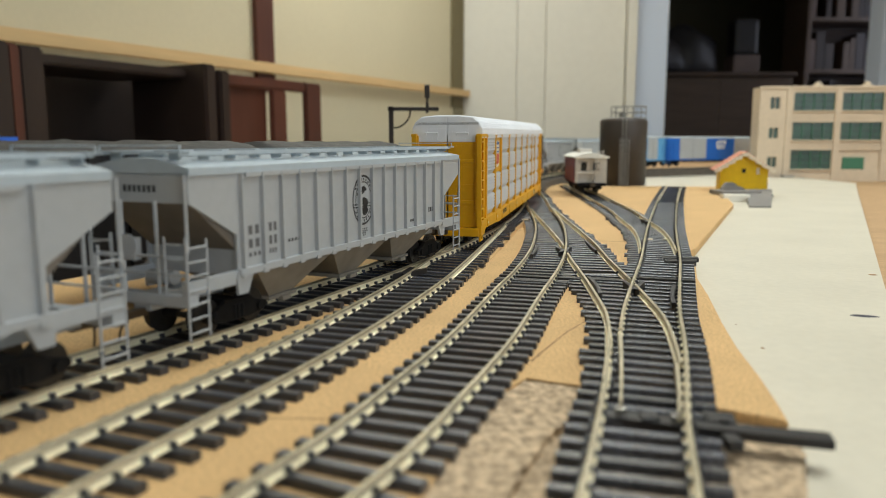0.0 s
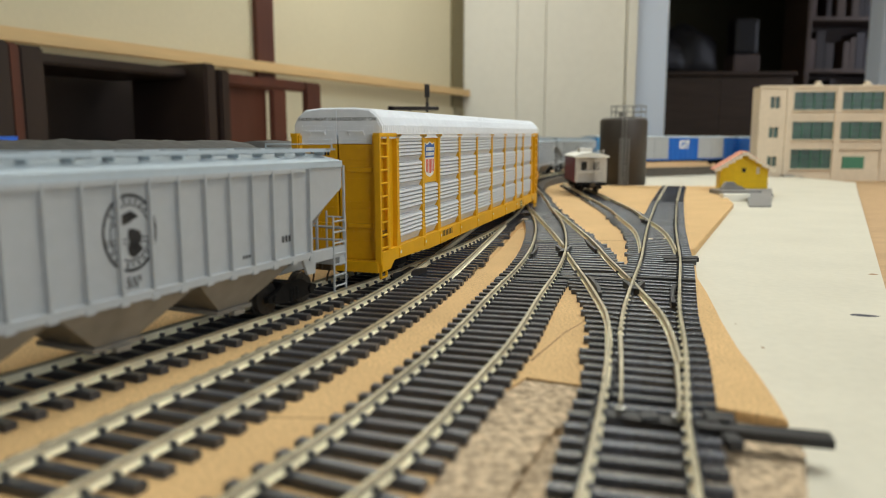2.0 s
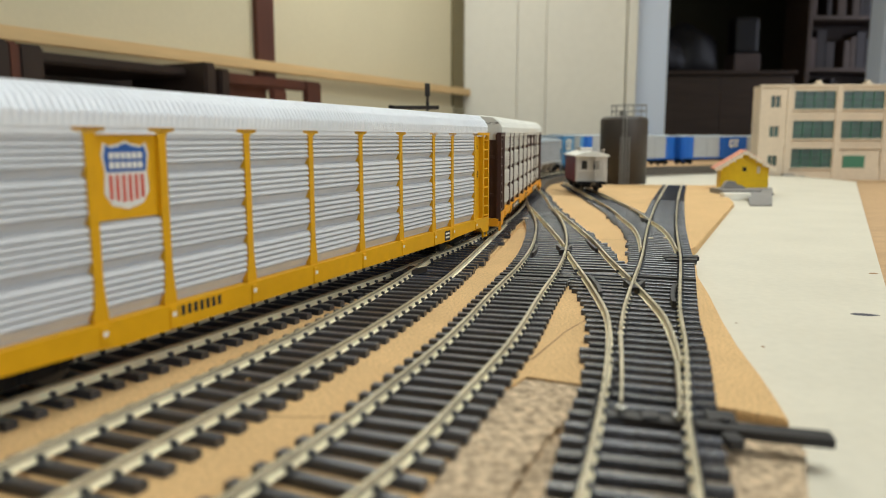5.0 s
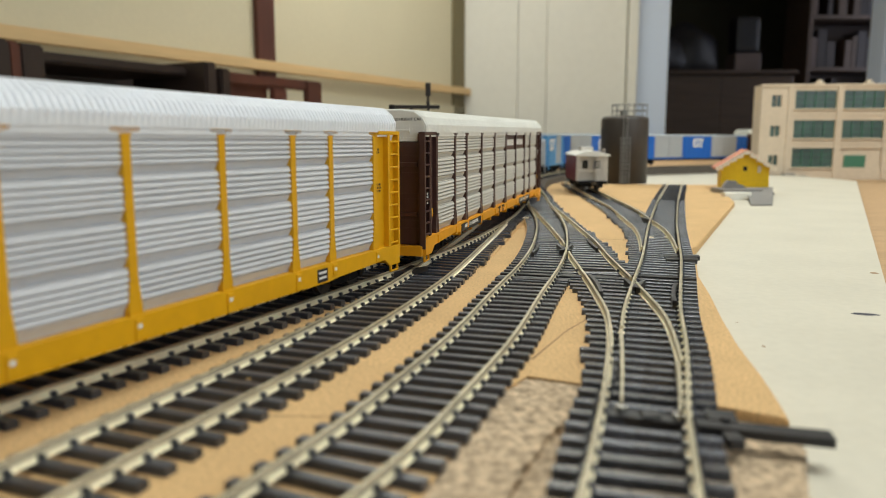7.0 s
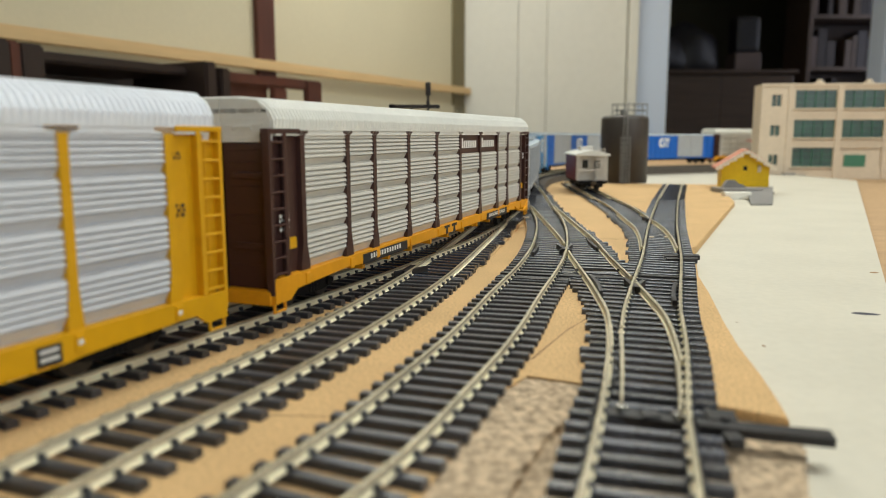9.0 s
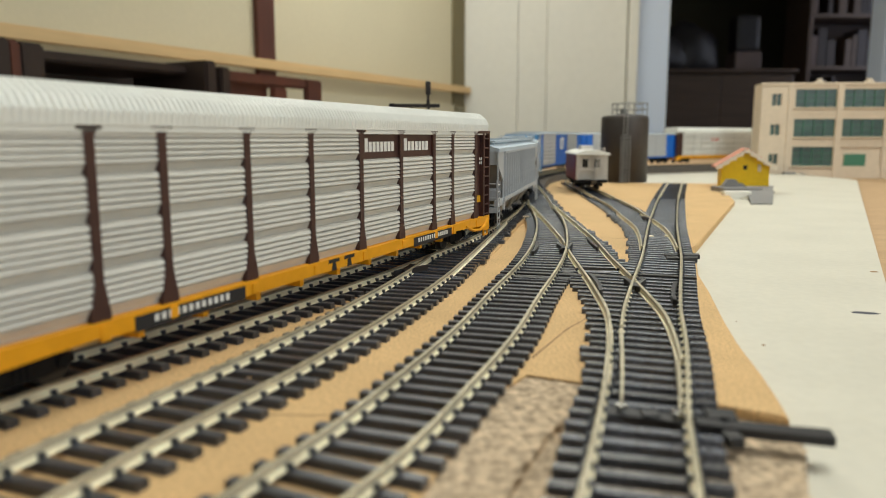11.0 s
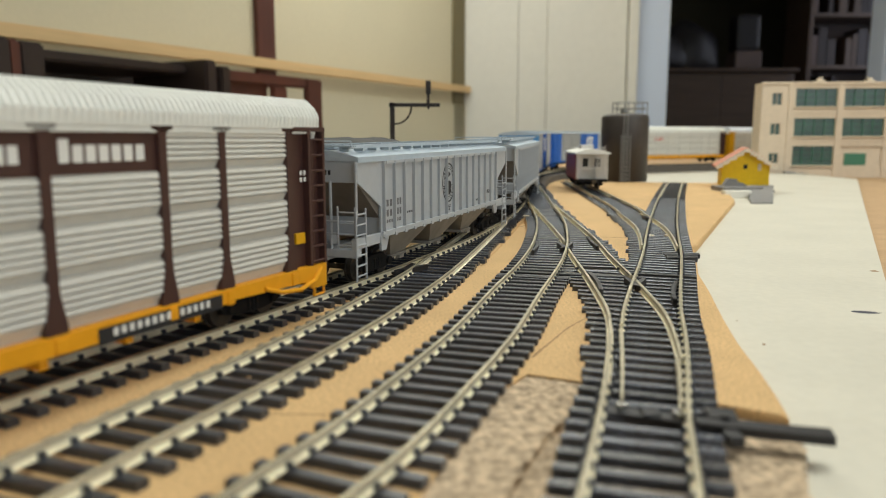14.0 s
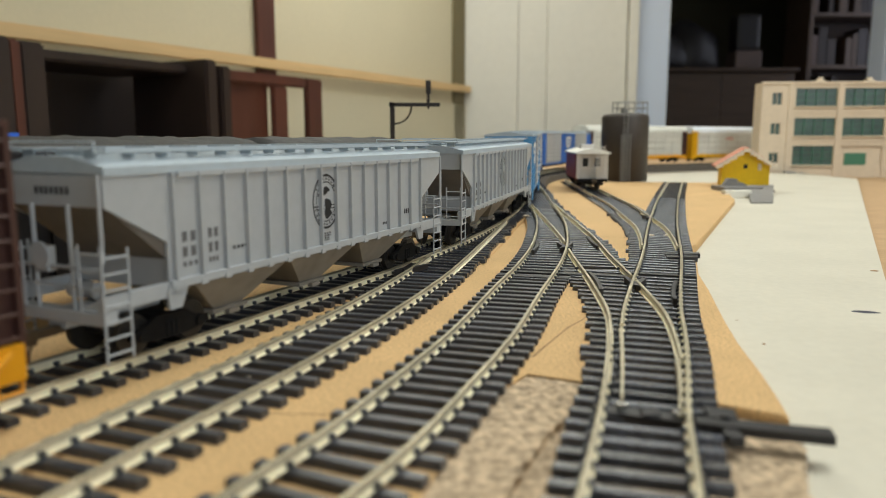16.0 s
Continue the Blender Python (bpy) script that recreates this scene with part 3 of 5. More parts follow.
# ---- covered hopper ----
def make_hopper(label, variant=0):
    L, rng = 184.0, random.Random(5 + variant)
    car = thing("covered_hopper", label, "freight car", "cars of the train")
    h = L / 2
    W = 16.9
    bm = bmesh.new()
    prism(bm, [(-W, 16.5), (W, 16.5), (W, 46.2), (-W, 46.2)], -h + 21, h - 21, "x")
    for sg in (-1, 1):
        for y in (-W, W):
            o = [(sg * (h - 21), 46.2), (sg * (h - 2), 46.2), (sg * (h - 2), 38.5), (sg * (h - 20), 28.5), (sg * (h - 20), 16.5), (sg * (h - 21), 16.5)]
            prism(bm, o, y - math.copysign(0.9, y), y, "y")
        prism(bm, [(sg * (h - 21), 46.2), (sg * (h - 2), 46.2), (sg * (h - 2), 38.5), (sg * (h - 21), 38.5)], -W + 1, W - 1, "y")
        # gusset plate over the truck
        for y in (-W, W):
            o = [(sg * (h - 20), 18.5), (sg * (h - 27), 18.5), (sg * (h - 23.5), 11.5), (sg * (h - 19.5), 11.5), (sg * (h - 19), 16)]
            prism(bm, o, y - math.copysign(0.5, y), y + math.copysign(0.5, y), "y")
    part("body", bm, GREY, car, "pale grey smooth side sheets")
    # slope sheets; colour holds both dirt and the shade under the overhang
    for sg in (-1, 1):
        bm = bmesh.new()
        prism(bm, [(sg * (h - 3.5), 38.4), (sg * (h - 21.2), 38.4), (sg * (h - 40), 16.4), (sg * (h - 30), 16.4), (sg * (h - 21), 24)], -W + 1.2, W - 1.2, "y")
        part("slope_sheet", bm, SLOPE, car, "weathered brownish slope sheet, its shade put into the colour")
    # roof
    bm = bmesh.new()
    prism(bm, [(-W - 0.5, 45.6), (W + 0.5, 45.6), (W + 0.5, 47.6), (11, 48.9), (6, 50.0), (-6, 50.0), (-11, 48.9), (-W - 0.5, 47.6)], -h + 2, h - 2, "x")
    part("roof", bm, ROOF_GREY, car, "pale blue-grey roof")
    bm = bmesh.new()
    box(bm, -6.6, 6.6, -4.6, 4.6, 50.2, 51.5, 0.5)
    box(bm, -0.4, 0.4, -5.2, 5.2, 50.2, 52.0)
    hatch = mesh_of("trough_hatch", bm, ROOF_GREY)
    for i in range(11):
        ob = new("trough_hatch", hatch)
        ob.parent = car
        ob.matrix_basis = pose((-h + 14 + i * (L - 28) / 10) * K, 0, 0)
    bm = bmesh.new()
    for y in (-10.2, 10.2):
        for d in (-2.0, -0.7, 0.7, 2.0):
            box(bm, -h + 3, h - 3, y + d - 0.28, y + d + 0.28, 51.2, 51.7)
        box(bm, -h + 3, h - 3, y + math.copysign(3.0, y) - 0.2, y + math.copysign(3.0, y) + 0.2, 50.6, 51.8)
        for i in range(17):
            x = -h + 5 + i * (L - 10) / 16
            box(bm, x - 0.25, x + 0.25, y - 1.9, y + 1.9, 49.4, 51.4)
    for sg in (-1, 1):
        for d in (-1.5, 0, 1.5):
            box(bm, sg * (h - 4) + d - 0.35, sg * (h - 4) + d + 0.35, -W + 2, W - 2, 51.2, 51.7)
    part("roof_walk", bm, ROOF_GREY, car, "see-through roof walkway")
    # ribs
    bm = bmesh.new()
    prism(bm, [(-0.5, 0), (0.5, 0), (0.4, 1.25), (-0.4, 1.25)], 18.6, 45.5, "z")
    rib = mesh_of("rib", bm, GREY)
    for i in range(16):
        x = -h + 22 + i * (L - 44) / 15
        for sg in (-1, 1):
            ob = new("rib", rib)
            ob.parent = car
            ob.matrix_basis = Matrix.Translation((x * K, sg * W * K, 0)) @ Matrix.Rotation(0 if sg > 0 else math.pi, 4, "Z")
    # side sills and eave angle
    for sg in (-1, 1):
        bm = bmesh.new()
        y = sg * W
        box(bm, -h + 20, h - 20, min(y, y + sg * 1.1), max(y, y + sg * 1.1), 16.6, 18.8, 0.2)
        for i in range(16):
            x = -h + 22 + i * (L - 44) / 15
            box(bm, x - 1.2, x + 1.2, min(y, y + sg * 1.3), max(y, y + sg * 1.3), 16.2, 17.6)
        part("side_sill", bm, GREY, car)
        bm = bmesh.new()
        box(bm, -h + 24, h - 24, min(y, y + sg * 0.9), max(y, y + sg * 0.9), 44.4, 45.7)
        part("eave_angle", bm, GREY, car)
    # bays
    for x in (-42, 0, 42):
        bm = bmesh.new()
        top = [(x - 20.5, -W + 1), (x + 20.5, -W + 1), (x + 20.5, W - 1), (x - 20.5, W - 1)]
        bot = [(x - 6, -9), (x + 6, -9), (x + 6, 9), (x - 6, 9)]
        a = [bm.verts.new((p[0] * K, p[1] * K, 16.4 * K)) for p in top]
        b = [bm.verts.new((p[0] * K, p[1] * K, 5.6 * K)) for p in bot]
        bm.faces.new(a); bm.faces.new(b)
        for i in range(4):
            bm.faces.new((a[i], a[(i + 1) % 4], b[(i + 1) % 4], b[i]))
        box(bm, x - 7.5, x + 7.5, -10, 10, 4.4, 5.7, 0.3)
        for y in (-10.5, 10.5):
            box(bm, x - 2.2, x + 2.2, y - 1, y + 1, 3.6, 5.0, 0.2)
        part("discharge_bay", bm, BAY_GREY, car, "dark brownish grey discharge bay")
    # ends: platforms, ladders, rails, brake gear
    for sg in (-1, 1):
        bm = bmesh.new()
        box(bm, min(sg * (h - 1), sg * (h - 30)), max(sg * (h - 1), sg * (h - 30)), -3, 3, 9.5, 14, 0.3)
        box(bm, min(sg * h, sg * (h - 4)), max(sg * h, sg * (h - 4)), -W, W, 11.5, 14.5, 0.3)
        for y in (-W + 1, W - 1):
            box(bm, min(sg * h, sg * (h - 21)), max(sg * h, sg * (h - 21)), y - 0.9, y + 0.9, 14.5, 18.4, 0.2)
        for y in (-6, 6):
            tube(bm, [(sg * (h - 1.5), y, 14), (sg * (h - 1.5), y, 39)], 0.55)
        tube(bm, [(sg * (h - 1.2), -W + 1, 24.5), (sg * (h - 1.2), W - 1, 24.5)], 0.4)
        tube(bm, [(sg * (h - 1.2), -W + 1, 20), (sg * (h - 1.2), W - 1, 20)], 0.35)
        part("end_platform", bm, GREY, car)
        for y in (-W, W):
            bm = bmesh.new()
            x = sg * (h - 3.9)
            ladder(bm, x, y, 2.8, 29, 7.4, 7, r=0.36)
            tube(bm, [(sg * (h - 0.7), y, 26), (sg * (h - 0.7), y, 46)], 0.5)
            part("side_ladder", bm, GREY, car, "thin grey ladder")
            bm = bmesh.new()
            ladder(bm, sg * (h - 0.4), y - math.copysign(4, y), 14, 30, 7, 4, "y", 0.35)
            part("end_ladder", bm, GREY, car)
        bm = bmesh.new()
        tube(bm, [(sg * (h - 3), -W + 3, 51.4), (sg * (h - 3), -W + 3, 53.2), (sg * (h - 3), W - 3, 53.2), (sg * (h - 3), W - 3, 51.4)], 0.3)
        part("roof_grab", bm, ROOF_GREY, car)
        coupler(car, sg * (h - 2), sg)
    bm = bmesh.new()
    disc(bm, (-h + 0.2, 3, 27), "x", 3.2, 0.5, 16)
    box(bm, -h + 0.6, -h + 3, 1, 5, 23, 29, 0.2)
    disc(bm, (-h + 12, 3, 16.5), "y", 2.2, 9, 12)
    part("brake_gear", bm, GREY, car)
    # emblem and lettering on both sides
    for sg in (-1, 1):
        y = sg * (W + 0.05)
        ex = 1.0 if sg > 0 else -1.0
        bm = bmesh.new()
        n = 36
        for r0, r1 in ((9.2, 8.4), (6.8, 6.4)):
            ring = []
            for i in range(n):
                a = 2 * math.pi * i / n
                ring.append([bm.verts.new(((ex + math.cos(a) * r * 0.86) * K, (y + sg * 0.05) * K, (33 + math.sin(a) * r) * K)) for r in (r0, r1)])
            for i in range(n):
                bm.faces.new((ring[i][0], ring[(i + 1) % n][0], ring[(i + 1) % n][1], ring[i][1]))
        for i in range(18):
            a = math.pi * (0.15 + 0.7 * i / 17) + (math.pi if i % 2 else 0)
            bx, bz = ex + math.cos(a) * 6.5, 33 + math.sin(a) * 7.6
            box(bm, bx - 0.3, bx + 0.3, y - 0.03, y + 0.06, bz - 0.4, bz + 0.4)
        # land shapes, upper and lower, and bands
        for cx, cz, rx, rz, tilt in ((-1.6, 36.2, 3.0, 1.2, 0.35), (0.8, 37.0, 1.4, 0.9, -0.4), (1.2, 31.6, 1.9, 2.6, 0.2), (1.0, 28.9, 2.2, 1.6, 0.0)):
            pts = []
            for i in range(12):
                a = 2 * math.pi * i / 12
                k = 1 + 0.18 * math.sin(3 * a + cx)
                px, pz = math.cos(a) * rx * k, math.sin(a) * rz * k
                pts.append((ex - sg * (cx + px * math.cos(tilt) - pz * math.sin(tilt)), cz + px * math.sin(tilt) + pz * math.cos(tilt)))
            prism(bm, pts, min(y, y + sg * 0.07), max(y, y + sg * 0.07), "y")
        for z in (31.6, 30.6):
            box(bm, ex - 7.2, ex + 7.2, min(y, y + sg * 0.05), max(y, y + sg * 0.05), z - 0.16, z + 0.16)
        part("emblem", bm, MARK_BLACK, car, "round black emblem")
        bm = bmesh.new()
        x0 = -h + 25 if sg < 0 else h - 43
        stencil = bmesh.new()
        bars(stencil, x0, 30.5, [(6, 2.6, 2), (6, 2.6, 2), (6, 1.2, 3)], y, sg, rng)
        bars(stencil, x0 + 9.5, 30.5, [(4.6, 2.6, 2), (4.6, 2.6, 2), (4, 1.4, 3)], y, sg, rng)
        part("lettering", stencil, MARK_GREY, car, "grey stencilled lettering")
        bars(bm, x0 + 19, 24.4, [(7, 0.9, 4)], y, sg, rng)
        bars(bm, ex - 3, 22.6, [(6, 0.5, 4), (6, 0.5, 5), (5, 0.5, 3), (5, 0.4, 4)], y, sg, rng)
        bars(bm, -sg * -38 if sg > 0 else 38, 22.0, [(6, 1.0, 5)], y, sg, rng)
        bars(bm, -sg * -58 if sg > 0 else 56, 25.5, [(5, 2.0, 3)], y, sg, rng)
        part("lettering", bm, MARK_BLACK, car, "black lettering too small to read")
    bm = bmesh.new()
    for sg in (-1, 1):
        for i in range(7):
            yy = -6 + i * 1.7
            box(bm, min(sg * (h - 2), sg * (h - 1.93)), max(sg * (h - 2), sg * (h - 1.93)), yy, yy + 1.0, 41.2, 43.0)
    part("end_lettering", bm, MARK_BLACK, car, "black reporting marks")
    for x in (-h + 25, h - 25):
        make_truck(car, x)
    return car, L, L - 50


# ---- autorack ----
POSTS = (-130, -100.5, -79.5, -47.7, -15.9, 15.9, 47.7, 79.5, 100.5, 130)


def panel_mesh(w, hgt, mat):
    """A corrugated side panel: four slanted boards with grooves between them over a recessed strip."""
    bm = bmesh.new()
    n = 5
    base = hgt * 0.21
    o = [(0.6, 0.0), (0.55, 0.1), (-0.45, base - 0.1)]
    step = (hgt - base - 0.3) / n
    for i in range(n):
        z = base + i * step
        o += [(0.1, z), (0.1, z + step * 0.10), (-0.95, z + step * 0.16), (-0.98, z + step * 0.3), (-0.62, z + step * 0.9), (0.1, z + step * 0.97)]
    o += [(-0.4, hgt - 0.3), (-0.4, hgt), (0.9, hgt), (0.9, 0.0)]
    prism(bm, o, -w / 2, w / 2, "x")
    return mesh_of("panel", bm, mat)


def roof_mesh(L, z0, mat):
    """Roof with fine cross ridges."""
    out = [(-18.2, 0.0), (-18.2, 2.9), (-16.6, 5.9), (-13.2, 8.7), (-6.5, 9.4), (6.5, 9.4), (13.2, 8.7), (16.6, 5.9), (18.2, 2.9), (18.2, 0.0)]
    n = int(L / 1.9) * 4
    vs, fs, m = [], [], len(out)
    for i in range(n + 1):
        x = -L / 2 + L * (i // 4 * 4 + (0.0, 1.1, 2.0, 3.1)[i % 4]) / n
        k = 0.55 if i % 4 in (2, 3) and 0 < i < n else 0.0
        for y, z in out:
            s = 1.0 if z < 0.1 else 1 + k / 18
            vs.append((x * K, y * s * K, (z0 + z + (k if z > 2 else 0)) * K))
    for i in range(n):
        for j in range(m):
            fs.append((i * m + j, i * m + (j + 1) % m, i * m + m + (j + 1) % m, i * m + m + j))
    fs += [tuple(range(m)), tuple(range(n * m, n * m + m))]
    me = bpy.data.meshes.new("roof")
    me.from_pydata(vs, [], fs)
    me.materials.append(mat)
    return me


def text_part(body, size, at, rot, mat, parent, name="lettering"):
    cu = bpy.data.curves.new("lettering", "FONT")
    cu.body, cu.size, cu.align_x, cu.align_y, cu.extrude = body, size * K, "CENTER", "CENTER", 0.03 * K
    tmp = bpy.data.objects.new("lettering", cu)
    me = bpy.data.meshes.new_from_object(tmp)
    bpy.data.objects.remove(tmp)
    me.materials.append(mat)
    ob = new(name, me)
    ob.parent = parent
    ob.matrix_basis = pose(at[0] * K, at[1] * K, at[2] * K, *rot)
    return ob


def rivets(bm, x, sg, ys, z):
    for y in ys:
        box(bm, min(x, x + sg * 0.28), max(x, x + sg * 0.28), y - 0.22, y + 0.22, z - 0.22, z + 0.22)


def make_autorack(label, rack, panels, roofing, frame_paint, style, end_top):
    L = 298.0
    h = L / 2
    car = thing("autorack_car", label, "freight car", "cars of the train")
    W, EAVE = 17.0, 57.0
    # flat car frame
    low = 7.0 if style == "yellow" else 9.2
    bm = bmesh.new()
    for sg in (-1, 1):
        y = sg * (W + 0.7)
        o = [(-h + 1, 13.3), (-h + 1, 5.8), (-h + 9, 5.8), (-h + 13, 8.6), (-h + 46, low + 0.6), (-h + 52, low), (h - 52, low), (h - 46, low + 0.6), (h - 13, 8.6), (h - 9, 5.8), (h - 1, 5.8), (h - 1, 13.3)]
        prism(bm, o, y - 0.7, y + 0.7, "y")
        for x in POSTS:
            box(bm, x - 1.3, x + 1.3, min(y, y + sg * 1.1), max(y, y + sg * 1.1), 8.8 if abs(x) > 100 else low + 0.2, 12.6, 0.25)
    box(bm, -h + 6, h - 6, -W, W, 12.0, 13.4)
    box(bm, -h + 20, h - 20, -4, 4, 6.5, 12)
    for i in range(9):
        x = -h + 60 + i * (L - 120) / 8
        box(bm, x - 1, x + 1, -W, W, 6.6, 12)
    for sg in (-1, 1):
        box(bm, min(sg * h, sg * (h - 4)), max(sg * h, sg * (h - 4)), -W, W, 5.4, 9.8, 0.4)
        for y in (-W - 0.4, W + 0.4):
            tube(bm, [(sg * (h - 1.5), y, 7), (sg * (h - 1.5), y, 3.2), (sg * (h - 7), y, 3.2), (sg * (h - 7), y, 7)], 0.6)
    part("flat_car_frame", bm, frame_paint, car)
    # inner box of the rack
    bm = bmesh.new()
    box(bm, -h + 18.5, h - 18.5, -W + 1.4, W - 1.4, 13.4, EAVE)
    part("inner_wall", bm, panels, car)
    new("roof", roof_mesh(L - 6.6, EAVE, roofing)).parent = car
    bm = bmesh.new()
    for sg in (-1, 1):
        y = sg * (W + 0.3)
        box(bm, -h + 5, h - 5, y - 0.6, y + 0.6, EAVE - 1.6, EAVE - 0.02, 0.15)
    part("roof_rail", bm, roofing, car)
    # posts
    bm = bmesh.new()
    foot = 2.6 if style == "brown" else 2.0
    cap = 4.2 if style == "yellow" else 3.4
    o = [(-1.2, 54.6), (-1.2, 22), (-foot, 15), (-foot, 12.6), (foot, 12.6), (foot, 15), (1.2, 22), (1.2, 54.6), (1.8, 55.8), (cap, 56.2), (cap, 57.1), (-cap, 57.1), (-cap, 56.2), (-1.8, 55.8)]
    prism(bm, o, -0.9, 0.9, "y")
    pm = mesh_of("post", bm, panels if style == "far" else rack)
    bm = bmesh.new()
    for sg in (-1, 1):
        for x in POSTS:
            ob = new("post", pm)
            ob.parent, ob.location = car, (x * K, sg * W * K, 0)
    bm.free()
    # panels, four tiers to a bay
    cache = {}
    tiers = ((14.2, 10.6), (24.9, 10.6), (35.6, 10.6), (46.3, 9.6))
    for a, b in zip(POSTS, POSTS[1:]):
        w = b - a - 2.2
        for z, hg in tiers:
            for sg in (-1, 1):
                mid = (a + b) / 2
                shield = style == "yellow" and sg * mid > 0 and abs(abs(mid) - 90) < 3 and z > 35
                board = style == "brown" and (31 < -sg * mid < 33 or 63 < -sg * mid < 65) and z > 46
                if shield or board:
                    continue
                key = (round(w, 1), hg)
                if key not in cache:
                    cache[key] = panel_mesh(w, hg, panels)
                ob = new("panel", cache[key])
                ob.parent = car
                ob.matrix_basis = Matrix.Translation((mid * K, sg * (W - 0.35) * K, z * K)) @ Matrix.Rotation(0 if sg < 0 else math.pi, 4, "Z")
    # name boards
    for sg in (-1, 1):
        y = sg * (W - 0.2)
        f = sg * 0.12
        if style == "yellow":
            cx = sg * 90
            bm = bmesh.new(); box(bm, cx - 9.4, cx + 9.4, min(y, y - sg * 1.2), max(y, y - sg * 1.2), 36, 56)
            part("shield_board", bm, rack, car)
            outline = [(-4.6, 53.6), (-3.6, 52.8), (-1.6, 53.2), (0, 54), (1.6, 53.2), (3.6, 52.8), (4.6, 53.6), (5.2, 51), (4.6, 47), (4.9, 42), (3.4, 39.3), (0, 38.2), (-3.4, 39.3), (-4.9, 42), (-4.6, 47), (-5.2, 51)]
            bm = bmesh.new(); prism(bm, [(cx + p * 1.32, q) for p, q in outline], min(y, y + f), max(y, y + f), "y")
            part("shield", bm, MARK_WHITE, car, "white shield with blue top and red stripes")
            bm = bmesh.new()
            prism(bm, [(cx + p * 1.2, 45.6 + (q - 45.6) * 0.93) for p, q in ((-4.6, 53.6), (-3.6, 52.8), (-1.6, 53.2), (0, 54), (1.6, 53.2), (3.6, 52.8), (4.6, 53.6), (5.2, 51), (4.7, 47), (-4.7, 47), (-5.2, 51))], min(y, y + 2 * f), max(y, y + 2 * f), "y")
            part("shield_top", bm, MARK_BLUE, car)
            bm = bmesh.new()
            for i in range(6):
                sx = cx - 5.1 + i * 1.82
                box(bm, sx, sx + 1.0, min(y, y + 2 * f), max(y, y + 2 * f), 39.8 + abs(i - 2.5) * 0.35, 46.2)
            part("shield_stripes", bm, MARK_RED, car)
            bm = bmesh.new()
            for z in (50.6, 48.4):
                for i in range(6):
                    box(bm, cx - 4.9 + i * 1.66, cx - 3.65 + i * 1.66, min(y, y + 3 * f), max(y, y + 3 * f), z - 0.75, z + 0.75)
            part("shield_lettering", bm, MARK_WHITE, car)
            bm = bmesh.new()
            bars(bm, sg * 70 - 9, 12.4, [(18, 2.6, 8)], sg * (W + 1.4), sg, None)
            bars(bm, sg * 141 - 5, 21, [(8, 0.7, 5), (8, 0.7, 4), (8, 0.7, 5)], sg * (W + 0.15), sg, None)
            bars(bm, sg * -133 - 4, 51, [(6, 0.7, 3), (6, 0.7, 4)], sg * (W + 0.15), sg, None)
            bars(bm, sg * -133 - 4, 38, [(7, 0.8, 3), (7, 0.8, 4), (7, 0.8, 3)], sg * (W + 0.15), sg, None)
            part("lettering", bm, MARK_BLACK, car, "small black lettering")
            bm = bmesh.new()
            for px in POSTS:
                box(bm, px - 0.7, px + 0.7, min(sg * (W + 1.4), sg * (W + 1.92)), max(sg * (W + 1.4), sg * (W + 1.92)), 10.2, 11.4, 0.2)
            part("sill_spots", bm, MARK_WHITE, car, "small white spots along the sill")
            bm = bmesh.new()
            box(bm, -sg * 93 - 3, -sg * 93 + 3, min(sg * (W + 1.38), sg * (W + 1.5)), max(sg * (W + 1.38), sg * (W + 1.5)), 7.6, 12.0)
            plate = part("stencil_plate", bm, MARK_BLACK, car, "small black stencil plate")
            bm = bmesh.new()
            for z in (10.9, 9.2):
                box(bm, -sg * 93 - 2.2, -sg * 93 + 2.2, min(sg * (W + 1.5), sg * (W + 1.56)), max(sg * (W + 1.5), sg * (W + 1.56)), z - 0.5, z + 0.3)
            part("lettering", bm, MARK_WHITE, plate)
        elif style == "far":
            bm = bmesh.new()
            bars(bm, sg * 41 - 11, 46, [(22, 4.5, 5)], sg * (W + 0.75), sg, None)
            part("lettering", bm, MARK_RED, car, "red lettering too small to read")
        else:
            for cx, w, cap in ((-sg * 31.8, 29.6, 8), (-sg * 63.6, 29.6, 7)):
                bm = bmesh.new(); box(bm, cx - w / 2, cx + w / 2, min(y, y - sg * 1.2), max(y, y - sg * 1.2), 46.4, 56)
                nb = part("name_board", bm, rack, car, "dark brown name board")
                bm = bmesh.new()
                step = (w - 6) / cap
                for i in range(cap):
                    k = 1.35 if i == 0 else 1.0
                    box(bm, cx - (w - 6) / 2 + i * step, cx - (w - 6) / 2 + (i + 0.74) * step, min(y, y + f), max(y, y + f), 48.9, 48.9 + 3.7 * k)
                part("lettering", bm, MARK_WHITE, nb, "cream lettering bars")
            yy = sg * (W + 1.45)
            for cx, w in ((-sg * 77, 40), (sg * 72, 40)):
                bm = bmesh.new()
                box(bm, cx - w / 2, cx + w / 2, min(yy, yy + sg * 0.1), max(yy, yy + sg * 0.1), 8.6, 12.4)
                part("black_stripe", bm, MARK_BLACK, car, "black stripe on the frame")
            bm = bmesh.new()
            yy = sg * (W + 1.58)
            bars(bm, -sg * 77 - 16, 11.8, [(32, 1.8, 14)], yy, sg, None)
            bars(bm, sg * 72 - 14, 11.8, [(28, 1.8, 12)], yy, sg, None)
            bars(bm, -sg * 139 - 3, 44, [(6, 1.4, 3), (6, 1.4, 3)], sg * (W + 0.2), sg, None)
            bars(bm, sg * 139 - 4, 32, [(6, 0.9, 3), (6, 0.9, 4), (6, 0.9, 3), (6, 0.9, 3)], sg * (W + 0.2), sg, None)
            part("lettering", bm, MARK_WHITE, car)
            for ex in (-136, 136):
                bm = bmesh.new()
                box(bm, ex - 2.4, ex + 2.4, min(sg * W, sg * (W - 1.0)), max(sg * W, sg * (W - 1.0)), 21, 24.4)
